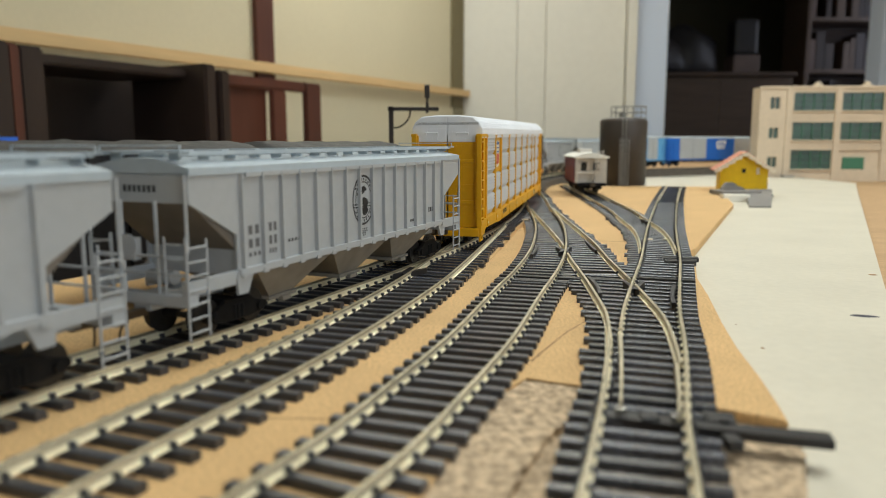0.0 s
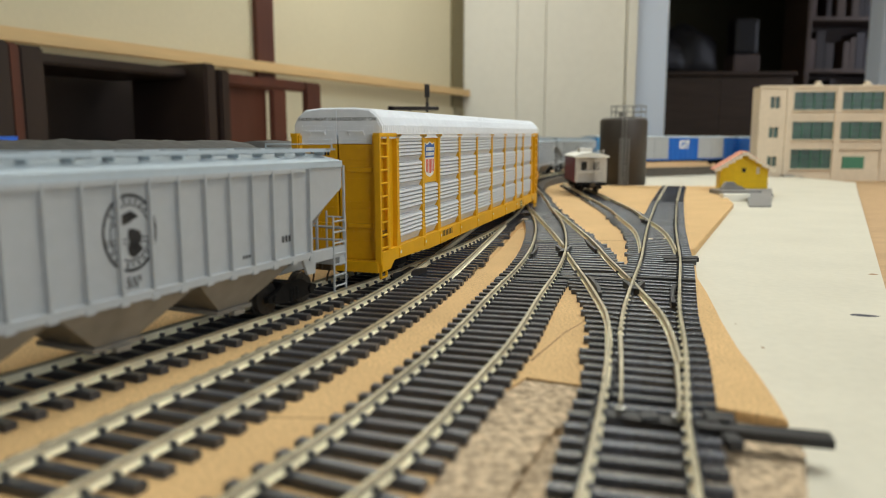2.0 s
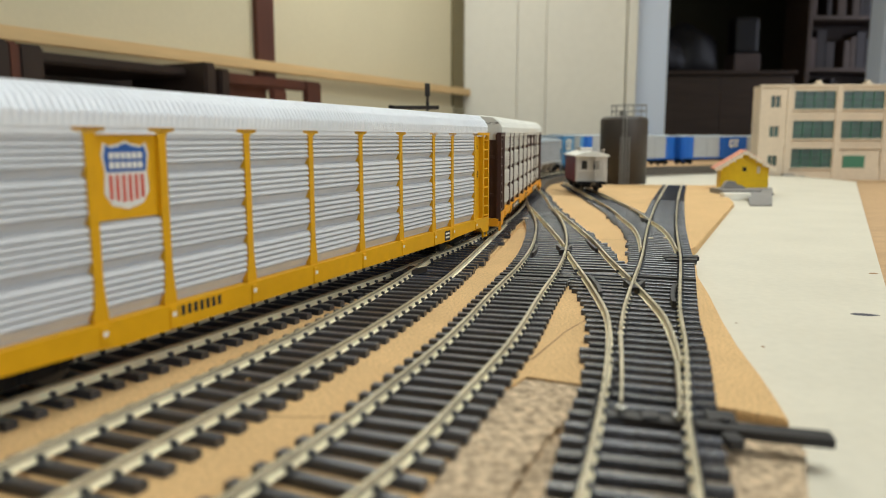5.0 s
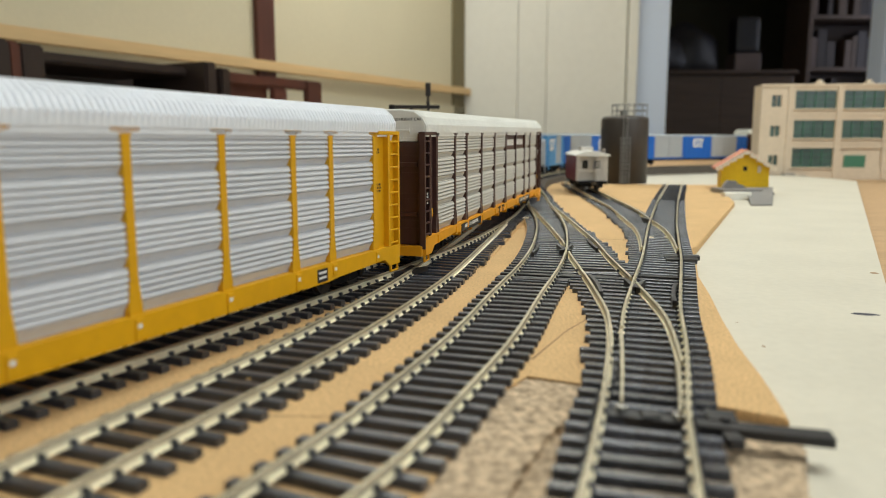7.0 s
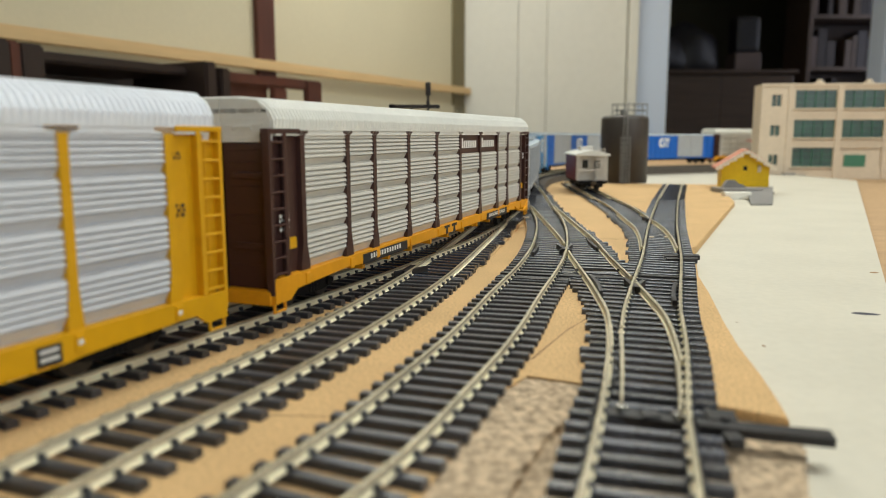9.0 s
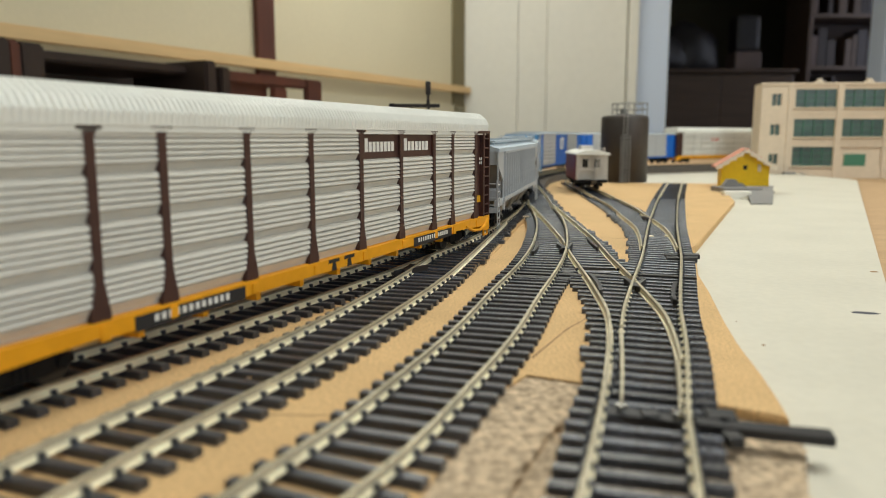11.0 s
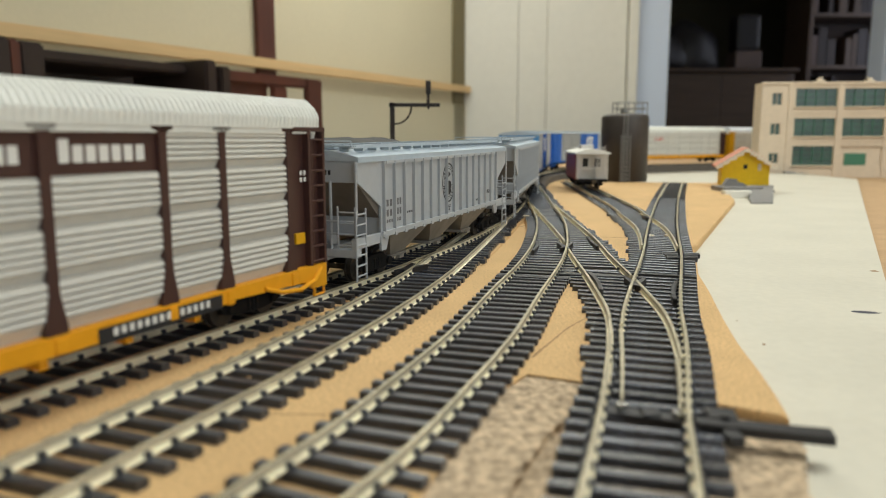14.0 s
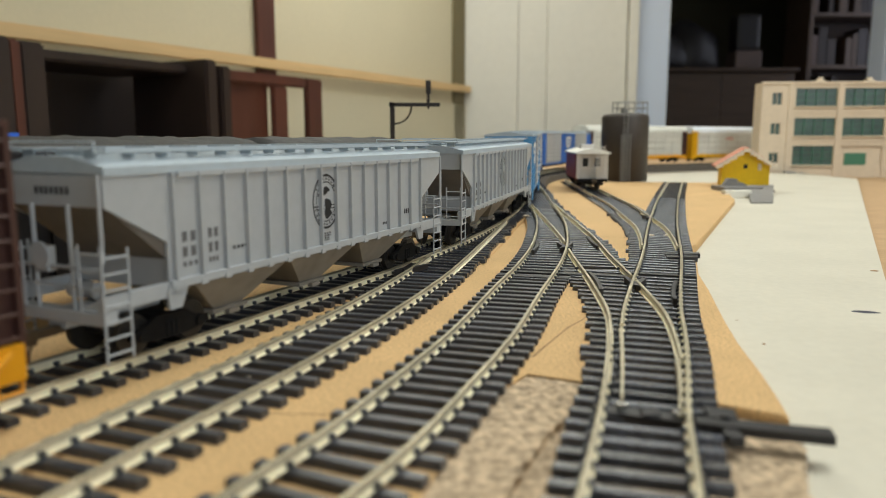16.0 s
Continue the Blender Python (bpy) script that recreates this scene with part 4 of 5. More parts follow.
                part("inspection_label", bm, YELLOW, car, "small yellow label")
            for ex in (-5, 5):
                bm = bmesh.new()
                yy = sg * (W + 1.42)
                prism(bm, [(ex - 3.4, 13.0), (ex - 3.4, 11.8), (ex - 0.9, 11.8), (ex - 1.6, 9.0), (ex + 1.6, 9.0), (ex + 0.9, 11.8), (ex + 3.4, 11.8), (ex + 3.4, 13.0)], min(yy, yy + sg * 0.1), max(yy, yy + sg * 0.1), "y")
                part("frame_mark", bm, MARK_BLACK, car, "black shape on the frame")
            bm = bmesh.new()
            tube(bm, [(-sg * (h - 34), sg * (W + 1.6), 10.5), (-sg * (h - 26), sg * (W + 2.2), 8.0), (-sg * (h - 17), sg * (W + 2.4), 7.2), (-sg * (h - 9), sg * (W + 2.0), 8.6), (-sg * (h - 4), sg * (W + 1.2), 12)], 0.75)
            part("brake_hose", bm, ORANGE, car, "sagging orange brake hose")
    # corner frames, ladders and end doors
    for sg in (-1, 1):
        for y in (-W, W):
            bm = bmesh.new()
            iy, oy = y - math.copysign(2.0, y), y - math.copysign(0.9, y)
            box(bm, min(sg * (h - 18.4), sg * (h - 1)), max(sg * (h - 18.4), sg * (h - 1)), min(oy, iy), max(oy, iy), 13.4, EAVE - 0.3)
            box(bm, min(sg * (h - 9.6), sg * (h - 8.4)), max(sg * (h - 9.6), sg * (h - 8.4)), y - 1.3, y + 1.1, 13.4, EAVE, 0.2)
            box(bm, min(sg * (h - 1.6), sg * (h - 0.3)), max(sg * (h - 1.6), sg * (h - 0.3)), y - 1.3, y + 1.1, 8.5, EAVE, 0.2)
            box(bm, min(sg * (h - 17), sg * (h - 0.2)), max(sg * (h - 17), sg * (h - 0.2)), y - 1.4, y + 1.4, EAVE - 0.9, EAVE + 0.5, 0.2)
            part("corner_frame", bm, rack, car)
        for y in (-W, W):
            bm = bmesh.new()
            ladder(bm, sg * (h - 4.6), y + math.copysign(0.8, y), 12, EAVE - 1, 7.2, 9, r=0.5)
            part("ladder", bm, rack, car)
        for side in (-1, 1):
            bm = bmesh.new()
            x = sg * (h - 3)
            x1 = x - sg * 2.2
            y0, y1 = sorted((side * 0.35, side * (W - 0.6)))
            box(bm, min(x, x1), max(x, x1), y0, y1, 9.9, 53.4, 0.3)
            c = (y0 + y1) / 2
            for z in (22, 43):
                box(bm, min(x, x + sg * 0.9), max(x, x + sg * 0.9), c - 6, c + 4.6, z, z + 1.8, 0.3)
            for z in (17, 20.4, 29.5, 31.8, 40.6, 47.6, 51.5):
                rivets(bm, x, sg, [y0 + 1 + i * 1.35 for i in range(11)], z)
            for q in range(18):
                rivets(bm, x, sg, (y0 + 0.7, y1 - 0.7), 15 + q * 2.1)
            part("end_door", bm, rack, car)
            bm = bmesh.new()
            prism(bm, [(side * 0.3, 53.6), (side * (W - 0.8), 53.6), (side * (W + 0.4), 59.7), (side * (W - 1.0), 62.7), (side * 13.0, 65.5), (side * 6.5, 66.2), (side * 0.3, 66.2)], min(x, x1), max(x, x1), "x")
            for z in (55.0, 58.6, 60.2):
                rivets(bm, x, sg, [side * (1.2 + i * 1.35) for i in range(11)], z)
            tube(bm, [(x + sg * 0.2, side * 5, 57), (x + sg * 1.2, side * 5, 58.2), (x + sg * 1.2, side * 11, 58.2), (x + sg * 0.2, side * 11, 57)], 0.3)
            part("upper_end_door", bm, end_top, car, "pale upper end door with rivets")
            if style != "far":
                text_part("EXCESS HEIGHT CAR", 1.7, (x + sg * 0.08, side * 8.2, 62.6), (90, 0, 90 if sg > 0 else -90), MARK_BLACK, car)
        bm = bmesh.new()
        bars(bm, 0, 0, [], 0, 1, None)
        yy = sg * -4
        for i in range(6):
            box(bm, min(sg * (h - 3), sg * (h - 2.9)), max(sg * (h - 3), sg * (h - 2.9)), yy - sg * i * 1.4 - 0.5, yy - sg * i * 1.4 + 0.5, 49.2, 50.8)
        part("end_number", bm, MARK_BLACK if style == "yellow" else MARK_WHITE, car, "number bars")
        coupler(car, sg * (h - 2), sg)
    for x in (-h + 32, h - 32):
        make_truck(car, x)
    return car, L, L - 64


# ---- boxcar ----
def make_boxcar(label, paint, L, doors, emblem):
    """doors: rows (centre, half width) of sliding door pairs along the side."""
    W = 17.4
    h = L / 2
    car = thing("boxcar", label, "freight car", "cars of the train")
    bm = bmesh.new()
    box(bm, -h, h, -W, W, 11, 53, 0.4)
    n = int(L / 13)
    for sg in (-1, 1):
        for z in range(14, 52, 4):
            box(bm, min(sg * h, sg * (h + 0.7)), max(sg * h, sg * (h + 0.7)), -W + 1.5, W - 1.5, z, z + 1.8, 0.4)
        for y in (-W, W):
            for i in range(n):
                x = -h + 5 + i * (L - 10) / (n - 1)
                if all(abs(x - c) > w + 2 for c, w in doors):
                    box(bm, x - 0.5, x + 0.5, min(y, y + math.copysign(0.5, y)), max(y, y + math.copysign(0.5, y)), 12, 52)
    part("body", bm, paint, car)
    bm = bmesh.new()
    prism(bm, [(-W - 0.4, 52.6), (W + 0.4, 52.6), (W + 0.4, 53.6), (0, 56), (-W - 0.4, 53.6)], -h - 0.5, h + 0.5, "x")
    for i in range(n):
        x = -h + 5 + i * (L - 10) / (n - 1)
        prism(bm, [(-W, 53.5), (W, 53.5), (W, 54.1), (0, 56.4), (-W, 54.1)], x - 0.6, x + 0.6, "x")
    part("roof", bm, ROOF_GREY, car, "pale metal roof")
    for sg in (-1, 1):
        for cx, wide in [(c + half * w / 2, w / 2 - 0.4) for c, w in doors for half in (-1, 1)]:
            bm = bmesh.new()
            y = sg * W
            o = [(y, 13.5)]
            for z in range(14, 50, 5):
                o += [(y + sg * 0.8, z), (y + sg * 0.8, z + 2.4), (y + sg * 1.4, z + 2.9), (y + sg * 1.4, z + 4.2), (y + sg * 0.8, z + 4.7)]
            o += [(y + sg * 0.8, 50.5), (y, 50.5)]
            prism(bm, o, cx - wide, cx + wide, "x")
            part("sliding_door", bm, DOOR_GREY, car, "silver-grey sliding door")
        bm = bmesh.new()
        y = sg * (W + 0.55)
        for ex in emblem:
            o = [(-14, 44), (-10, 48), (14, 48), (15, 44.6), (-6, 44.6), (-8, 42), (-8, 37), (-4, 35), (-1, 37), (-1, 39.5), (-4, 39.5), (-4, 42), (4, 42), (4, 33), (-10, 31.6), (-13, 34)]
            prism(bm, [(ex + p, q) for p, q in o], min(y, y + sg * 0.1), max(y, y + sg * 0.1), "y")
            prism(bm, [(ex + 6, 42), (ex + 14, 42), (ex + 14, 44), (ex + 6, 44)], min(y, y + sg * 0.1), max(y, y + sg * 0.1), "y")
            prism(bm, [(ex + 7.5, 31.6), (ex + 11, 31.6), (ex + 11, 42), (ex + 7.5, 42)], min(y, y + sg * 0.1), max(y, y + sg * 0.1), "y")
        part("emblem", bm, MARK_WHITE, car, "angular white emblem")
        bm = bmesh.new()
        ladder(bm, sg * (h - 5), -sg * (W + 0.6), 6, 40, 7, 8)
        part("ladder", bm, paint, car)
        bm = bmesh.new()
        ladder(bm, -sg * (h - 5), -sg * (W + 0.6), 6, 40, 7, 8)
        part("ladder", bm, paint, car)
        coupler(car, sg * (h - 2), sg)
    bm = bmesh.new()
    box(bm, -h + 1, h - 1, -3, 3, 7.5, 11)
    box(bm, -h + 30, h - 30, -W + 1, W - 1, 8.5, 11)
    part("underframe", bm, TRUCK, car)
    for x in (-h + 28, h - 28):
        make_truck(car, x)
    return car, L, L - 56


CARS = []
SPEED = 53.6


def train():
    grey = "pale grey ribbed covered hopper with round black emblem"
    yellow = "yellow enclosed autorack with silver ribbed panels and white roof"
    brown = "brown enclosed autorack with dull silver panels on an orange flat car"

    def put(made, front):
        car, L, spacing = made
        CARS.append((car, front + L / 2, spacing))
    for i, front in enumerate((394, 596, 1427, 1632)):
        put(make_hopper(grey, i), front)
    put(make_autorack(yellow, YELLOW, SILVER, ROOF_WHITE, YELLOW, "yellow", ROOF_WHITE), 797)
    put(make_autorack(brown, BROWN, DULL_SILVER, ROOF_CREAM, ORANGE, "brown", ROOF_CREAM), 1110)
    put(make_boxcar("short light blue boxcar with silver-grey door", SKYBLUE, 100.0, ((14, 14),), (-26,)), 1825)
    long_blue = "long bright blue boxcar with silver-grey double doors and white emblem"
    put(make_boxcar(long_blue, BLUE, 298.0, ((-78, 37), (78, 37)), (2,)), 1929)
    put(make_boxcar(long_blue, BLUE, 298.0, ((-78, 37), (78, 37)), (2,)), 2241)
    put(make_autorack("pale silver enclosed autorack with brown ends on an orange flat car", BROWN, DULL_SILVER, ROOF_CREAM, ORANGE, "far", ROOF_CREAM), 2540)
    put(make_autorack("pale silver enclosed autorack with yellow ends and white roof", YELLOW, DULL_SILVER, ROOF_WHITE, YELLOW, "far", ROOF_WHITE), 2849)


def travelled(t):
    """Millimetres that the train has rolled by time t; it slows and gathers a little on its way."""
    lag = np.interp(t, [0, 1, 2, 3, 4, 5.2, 6.5, 7.2, 8, 9, 10.2, 11.5, 12.5, 14.5, 16], [4, 5, 4, 0.5, -1.5, -3.8, -5.5, -3.6, -0.5, 2.6, 4.5, 5.5, 5.7, 4.8, 5])
    return SPEED * t - float(lag)


def car_pose(s, tr):
    a, b = MAIN.at(s - tr / 2), MAIN.at(s + tr / 2)
    c, d = (a + b) / 2, b - a
    za, zb = rise(a[1]), rise(b[1])
    tilt = math.atan2(zb - za, float(np.linalg.norm(d)))
    return Matrix.Translation((c[0] * K, c[1] * K, (RAILTOP + (za + zb) / 2) * K)) @ Matrix.Rotation(math.atan2(d[1], d[0]), 4, "Z") @ Matrix.Rotation(-tilt, 4, "Y")


def motions():
    for car, s, tr in CARS:
        walk(car, [(t * 0.5, car_pose(s - travelled(t * 0.5), tr)) for t in range(33)])
        for truck in [c for c in car.children if c.name.startswith("truck")]:
            x = truck.location.x / K
            rows = []
            for t in range(17):
                m = car_pose(s - travelled(t), tr)
                d = MAIN.way(s - travelled(t) + x)
                turn = math.atan2(d[1], d[0]) - m.to_euler().z
                rows.append((t, Matrix.Translation((x * K, 0, 0)) @ Matrix.Rotation(turn, 4, "Z")))
            walk(truck, rows)
            if s < 1800:
                for w in truck.children:
                    p = w.location.copy()
                    walk(w, [(t * 0.125, Matrix.Translation(p) @ Matrix.Rotation(-travelled(t * 0.125) / 5.2, 4, "Y")) for t in range(129)])


# ---- things on the layout ----
TANK = material("tank_brown", (0.050, 0.042, 0.037), 0.55, grain=0.08, scale=200, blotch=0.1, blotch_scale=20)
SHED_YELLOW = material("shed_yellow", (0.86, 0.56, 0.005), 0.55, grain=0.05, scale=200, blotch=0.08, blotch_scale=25)
ROOF_RED = material("roof_red", (0.62, 0.25, 0.16), 0.7, grain=0.12, scale=250, blotch=0.08)
TRIM_CREAM = material("trim_cream", (0.72, 0.62, 0.48), 0.6, grain=0.04)
CONCRETE = material("model_concrete", (0.22, 0.21, 0.20), 0.8, grain=0.12, scale=200, blotch=0.1)
FACADE = material("facade_cream", (0.63, 0.52, 0.39), 0.7, grain=0.04, scale=120, blotch=0.05, blotch_scale=15)
GREEN_GLASS = material("green_glass", (0.035, 0.075, 0.06), 0.28, grain=0.25, scale=25, blotch=0.3, blotch_scale=30)
GREEN_DOOR = material("green_door", (0.04, 0.16, 0.09), 0.5, blotch=0.1)
MAROON = material("maroon_paint", (0.16, 0.012, 0.03), 0.45, grain=0.05)
CAB_WHITE = material("caboose_white", (0.60, 0.57, 0.52), 0.55, grain=0.05, blotch=0.05)
DARK_GLASS = material("dark_glass", (0.02, 0.02, 0.02), 0.2)
CARD = material("white_card", (0.80, 0.78, 0.70), 0.6)
COAL = material("coal_load", (0.02, 0.02, 0.021), 0.7, grain=0.3, scale=300, bump=0.6)
BLUE_BIN = material("blue_plastic", (0.03, 0.14, 0.60), 0.4)
METAL_GREY = material("grey_rail_metal", (0.20, 0.20, 0.19), 0.5)
PIN = material("solder_pin", (0.75, 0.74, 0.70), 0.25, metal=1.0)
SCUFF = material("pencil_mark", (0.05, 0.05, 0.07), 0.8)
SPOT = material("brown_stain", (0.30, 0.18, 0.08), 0.8)


def make_tank(x, y, z):
    t = thing("storage_tank", "dark brown round model storage tank with ladder and top railing", "tank")
    t.location = (x * K, y * K, z * K)
    bm = bmesh.new()
    prof = [(0, 0), (32, 0), (32, 86), (31.2, 88.6), (29.5, 90.4), (26, 91.4), (0, 93.5)]
    rings = []
    n = 48
    for r, h in prof[1:-1]:
        rings.append([bm.verts.new((math.cos(2 * math.pi * i / n) * r * K, math.sin(2 * math.pi * i / n) * r * K, h * K)) for i in range(n)])
    top = bm.verts.new((0, 0, 93.5 * K))
    bm.faces.new(rings[0])
    for a, b in zip(rings, rings[1:]):
        for i in range(n):
            bm.faces.new((a[i], a[(i + 1) % n], b[(i + 1) % n], b[i])).smooth = True
    for i in range(n):
        bm.faces.new((rings[-1][i], rings[-1][(i + 1) % n], top)).smooth = True
    part("shell", bm, TANK, t)
    bm = bmesh.new()
    ladder(bm, 4, -33.6, 0, 108, 5.5, 24, r=0.5)
    part("ladder", bm, METAL_GREY, t, "grey ladder").location.x = -11 * K
    bm = bmesh.new()
    for i in range(11):
        z0 = 4 + i * 5.6
        for a, b in ((-6, -6), (6, 6)):
            box(bm, 4 + a - 0.6, 4 + a + 0.6, -37.5, -33, z0, z0 + 0.9)
        box(bm, -2.6, 10.6, -38, -37, z0, z0 + 0.9)
    for a in (-6, -2, 2, 6):
        box(bm, 4 + a - 0.5, 4 + a + 0.5, -38, -37.2, 1, 64)
    part("ladder_cage", bm, METAL_GREY, t, "grey ladder cage").location.x = -11 * K
    bm = bmesh.new()
    for k in range(12):
        a = 2 * math.pi * k / 12
        p = (6 + math.cos(a) * 24, math.sin(a) * 24)
        tube(bm, [(p[0], p[1], 90), (p[0], p[1], 107)], 0.5)
        a2 = 2 * math.pi * (k + 1) / 12
        p2 = (6 + math.cos(a2) * 24, math.sin(a2) * 24)
        for z0 in (107, 99):
            tube(bm, [(p[0], p[1], z0), (p2[0], p2[1], z0)], 0.5)
    part("railing", bm, METAL_GREY, t, "thin grey railing")
    bm = bmesh.new()
    disc(bm, (-2, 0, 96), "z", 5, 6, 16)
    part("hatch", bm, METAL_GREY, t)


def make_shed(x, y, z, turn):
    s = thing("model_shed", "small yellow model shed, red gable roof, cream scalloped bargeboards", "shed")
    s.matrix_basis = pose(x * K, y * K, z * K, 0, 0, turn)
    W, D, H, R = 26.5, 44, 32, 50
    bm = bmesh.new()
    prism(bm, [(-W, 3), (W, 3), (W, H), (0, R - 2), (-W, H)], 0, D, "y")
    part("wall", bm, SHED_YELLOW, s)
    bm = bmesh.new()
    for i in range(8):
        zz = 6 + i * 3.4
        box(bm, -W, W, -0.25, 0, zz, zz + 0.3)
    part("clapboards", bm, SHED_YELLOW, s)
    for sg in (-1, 1):
        bm = bmesh.new()
        prism(bm, [(0, R), (sg * (W + 7), R - (R - H + 3.2) * (W + 7) / W * 0.80), (sg * (W + 7), R + 1.8 - (R - H + 3.2) * (W + 7) / W * 0.80), (0, R + 2.2)], -6, D + 6, "y")
        part("roof_slope", bm, ROOF_RED, s)
        bm = bmesh.new()
        n = 9
        for i in range(n):
            a = (i + 0.5) / n
            px = sg * (W + 7) * a
            pz = R - (R - H + 3.2) * (W + 7) / W * 0.80 * a
            box(bm, px - 1.9, px + 1.9, -7.2, -6.1, pz - 2.6 - (i % 2), pz + 1.8, 0.2)
        part("bargeboard", bm, TRIM_CREAM, s, "cream scalloped bargeboard")
    bm = bmesh.new()
    box(bm, -4.2, 3.2, -0.7, 0.4, 26, 33, 0.2)
    part("window_frame", bm, SHED_YELLOW, s)
    bm = bmesh.new()
    box(bm, -2.6, 1.8, -0.9, 0.2, 27, 32)
    part("window", bm, DARK_GLASS, s)
    bm = bmesh.new()
    box(bm, 13.5, 17, -0.8, 0, 25, 33, 0.2)
    part("notice", bm, TRIM_CREAM, s, "cream notice plate")
    bm = bmesh.new()
    box(bm, -W - 4, W + 5, -12, D + 4, 0, 3, 0.4)
    part("foundation", bm, CONCRETE, s)
    ramp = thing("grey_platform", "grey model loading platform before the yellow shed", "platform")
    bm = bmesh.new()
    a = [bm.verts.new((px * K, py * K, pz * K)) for px, py, pz in ((296, 702, -3.9), (317, 702, -3.9), (381, 845, -3.9), (350, 845, -3.9))]
    b = [bm.verts.new((px * K, py * K, pz * K)) for px, py, pz in ((296, 702, -2.6), (317, 702, -2.6), (381, 845, 5.0), (350, 845, 5.0))]
    bm.faces.new(a); bm.faces.new(b)
    for k in range(4):
        bm.faces.new((a[k], a[(k + 1) % 4], b[(k + 1) % 4], b[k]))
    part("ramp", bm, CONCRETE, ramp)
    bm = bmesh.new(); box(bm, 309, 352, 806, 846, -3.9, 5.0, 0.5)
    part("deck", bm, CONCRETE, ramp)
    bm = bmesh.new(); box(bm, 296, 324, 768, 780, -3.9, 4.0, 0.4)
    tagged(part("white_block", bm, CARD), "small white block before the loading platform", "block")
    bm = bmesh.new()
    prism(bm, [(-14, 0), (14, 0), (8, 4), (3, 5), (0, 8.5), (-8, 9), (-12, 4)], -4, 4, "y")
    ob = tagged(part("model_cart", bm, CONCRETE), "small dark grey model cart on the platform", "cart")
    ob.matrix_basis = pose(329 * K, 828 * K, 5.0 * K)


def make_building(x0, y0, z):
    b = thing("model_building", "cream three-storey model factory building with green windows", "building")
    b.matrix_basis = pose(x0 * K, y0 * K, z * K, 0, 0, -4)
    Wd, Dp, Ht = 330.0, 40.0, 170.0
    cols = [(60, 132), (145, 217), (230, 303)]
    rows = [(128, 160), (75, 107), (22, 57)]
    # facade built as bands and piers so that the openings go through
    bm = bmesh.new()
    zs = [0, 22, 57, 75, 107, 128, 160, Ht]
    for i in (0, 2, 4, 6):
        box(bm, 50, Wd, 0, 5, zs[i], zs[i + 1] - 0.02)
    for za, zb in rows:
        xs = [50] + [v for c in cols for v in c] + [Wd]
        for i in range(0, len(xs), 2):
            box(bm, xs[i], xs[i + 1], 0, 5, za, zb)
    part("front_wall", bm, FACADE, b)
    bm = bmesh.new()
    sq = [(18, 36, 131, 152), (18, 36, 78, 97), (18, 36, 26, 44)]
    box(bm, 0, 18, 0, 5, 0, Ht); box(bm, 36, 49.9, 0, 5, 0, Ht)
    last = 0
    for a, c, d, e in reversed(sq):
        box(bm, 18, 36, 0, 5, last, d)
        last = e
    box(bm, 18, 36, 0, 5, last, Ht)
    part("stair_wall", bm, FACADE, b)
    bm = bmesh.new()
    box(bm, 0, 5, 5, Dp, 0, Ht); box(bm, Wd - 5, Wd, 5, Dp, 0, Ht); box(bm, 5, Wd - 5, Dp - 5, Dp, 0, Ht)
    part("side_wall", bm, FACADE, b)
    bm = bmesh.new(); box(bm, 5, Wd - 5, 5, Dp - 5, Ht - 6, Ht - 3)
    part("roof", bm, CONCRETE, b)
    bm = bmesh.new()
    box(bm, -2, Wd + 2, -2.2, -0.05, Ht - 3, Ht + 1.5, 0.4)
    for c in (52, 138.5, 223.5, 310):
        box(bm, c - 5, c + 5, -2.0, -0.05, 0, Ht - 3.1, 0.4)
    for zz in (66, 117):
        box(bm, 58, Wd, -0.8, -0.06, zz - 2, zz + 2, 0.3)
    part("pilaster_trim", bm, FACADE, b)
    for ci, (a, c) in enumerate(cols):
        for ri, (za, zb) in enumerate(rows):
            if ri == 2 and ci > 0:
                bm = bmesh.new(); box(bm, a, c, 3, 6, za, zb)
                part("infill", bm, FACADE, b)
                bm = bmesh.new(); box(bm, a + 8, a + 46, 1.0, 2.9, za - 9, zb - 13, 0.3)
                part("door", bm, GREEN_DOOR, b, "green loading door")
                continue
            bm = bmesh.new()
            n = 4
            for i in range(n + 1):
                xx = a + (c - a) * i / n
                box(bm, xx - 0.5, xx + 0.5, 1.5, 3, za, zb)
            for i in range(4):
                zz = za + (zb - za) * i / 3
                box(bm, a, c, 1.6, 2.9, zz - 0.5, zz + 0.5)
            w = part("window", bm, GREEN_DOOR, b)
            bm = bmesh.new(); box(bm, a, c, 3.2, 3.8, za, zb)
            part("pane", bm, GREEN_GLASS, w, "green glass")
            bm = bmesh.new(); box(bm, a - 2, c + 2, -3, -0.05, za - 2.2, za - 0.2, 0.2)
            part("sill", bm, FACADE, w)
    for a, c, d, e in sq:
        bm = bmesh.new()
        box(bm, a, a + 1, 1, 3, d, e); box(bm, c - 1, c, 1, 3, d, e); box(bm, (a + c) / 2 - 0.5, (a + c) / 2 + 0.5, 1, 3, d, e)
        w = part("window", bm, FACADE, b)
        bm = bmesh.new(); box(bm, a, c, 3.2, 3.8, d, e)
        part("pane", bm, GREEN_GLASS, w)
    for xx in (108, 195):
        bm = bmesh.new()
        disc(bm, (xx, 20, Ht + 1), "z", 9, 8, 14)
        disc(bm, (xx, 20, Ht + 7), "z", 5, 6, 14)
        part("roof_vent", bm, TRIM_CREAM, b, "pale round roof vent")
    for i, (xx, w) in enumerate(((20, 16), (40, 20), (64, 14))):
        bm = bmesh.new()
        box(bm, x0 + xx, x0 + xx + w, y0 - 24, y0 - 12, z, z + 8 + 3 * (i % 2), 0.8)
        tagged(part("crate", bm, CONCRETE), "grey model crate before the factory", "crate", "crates before the factory")


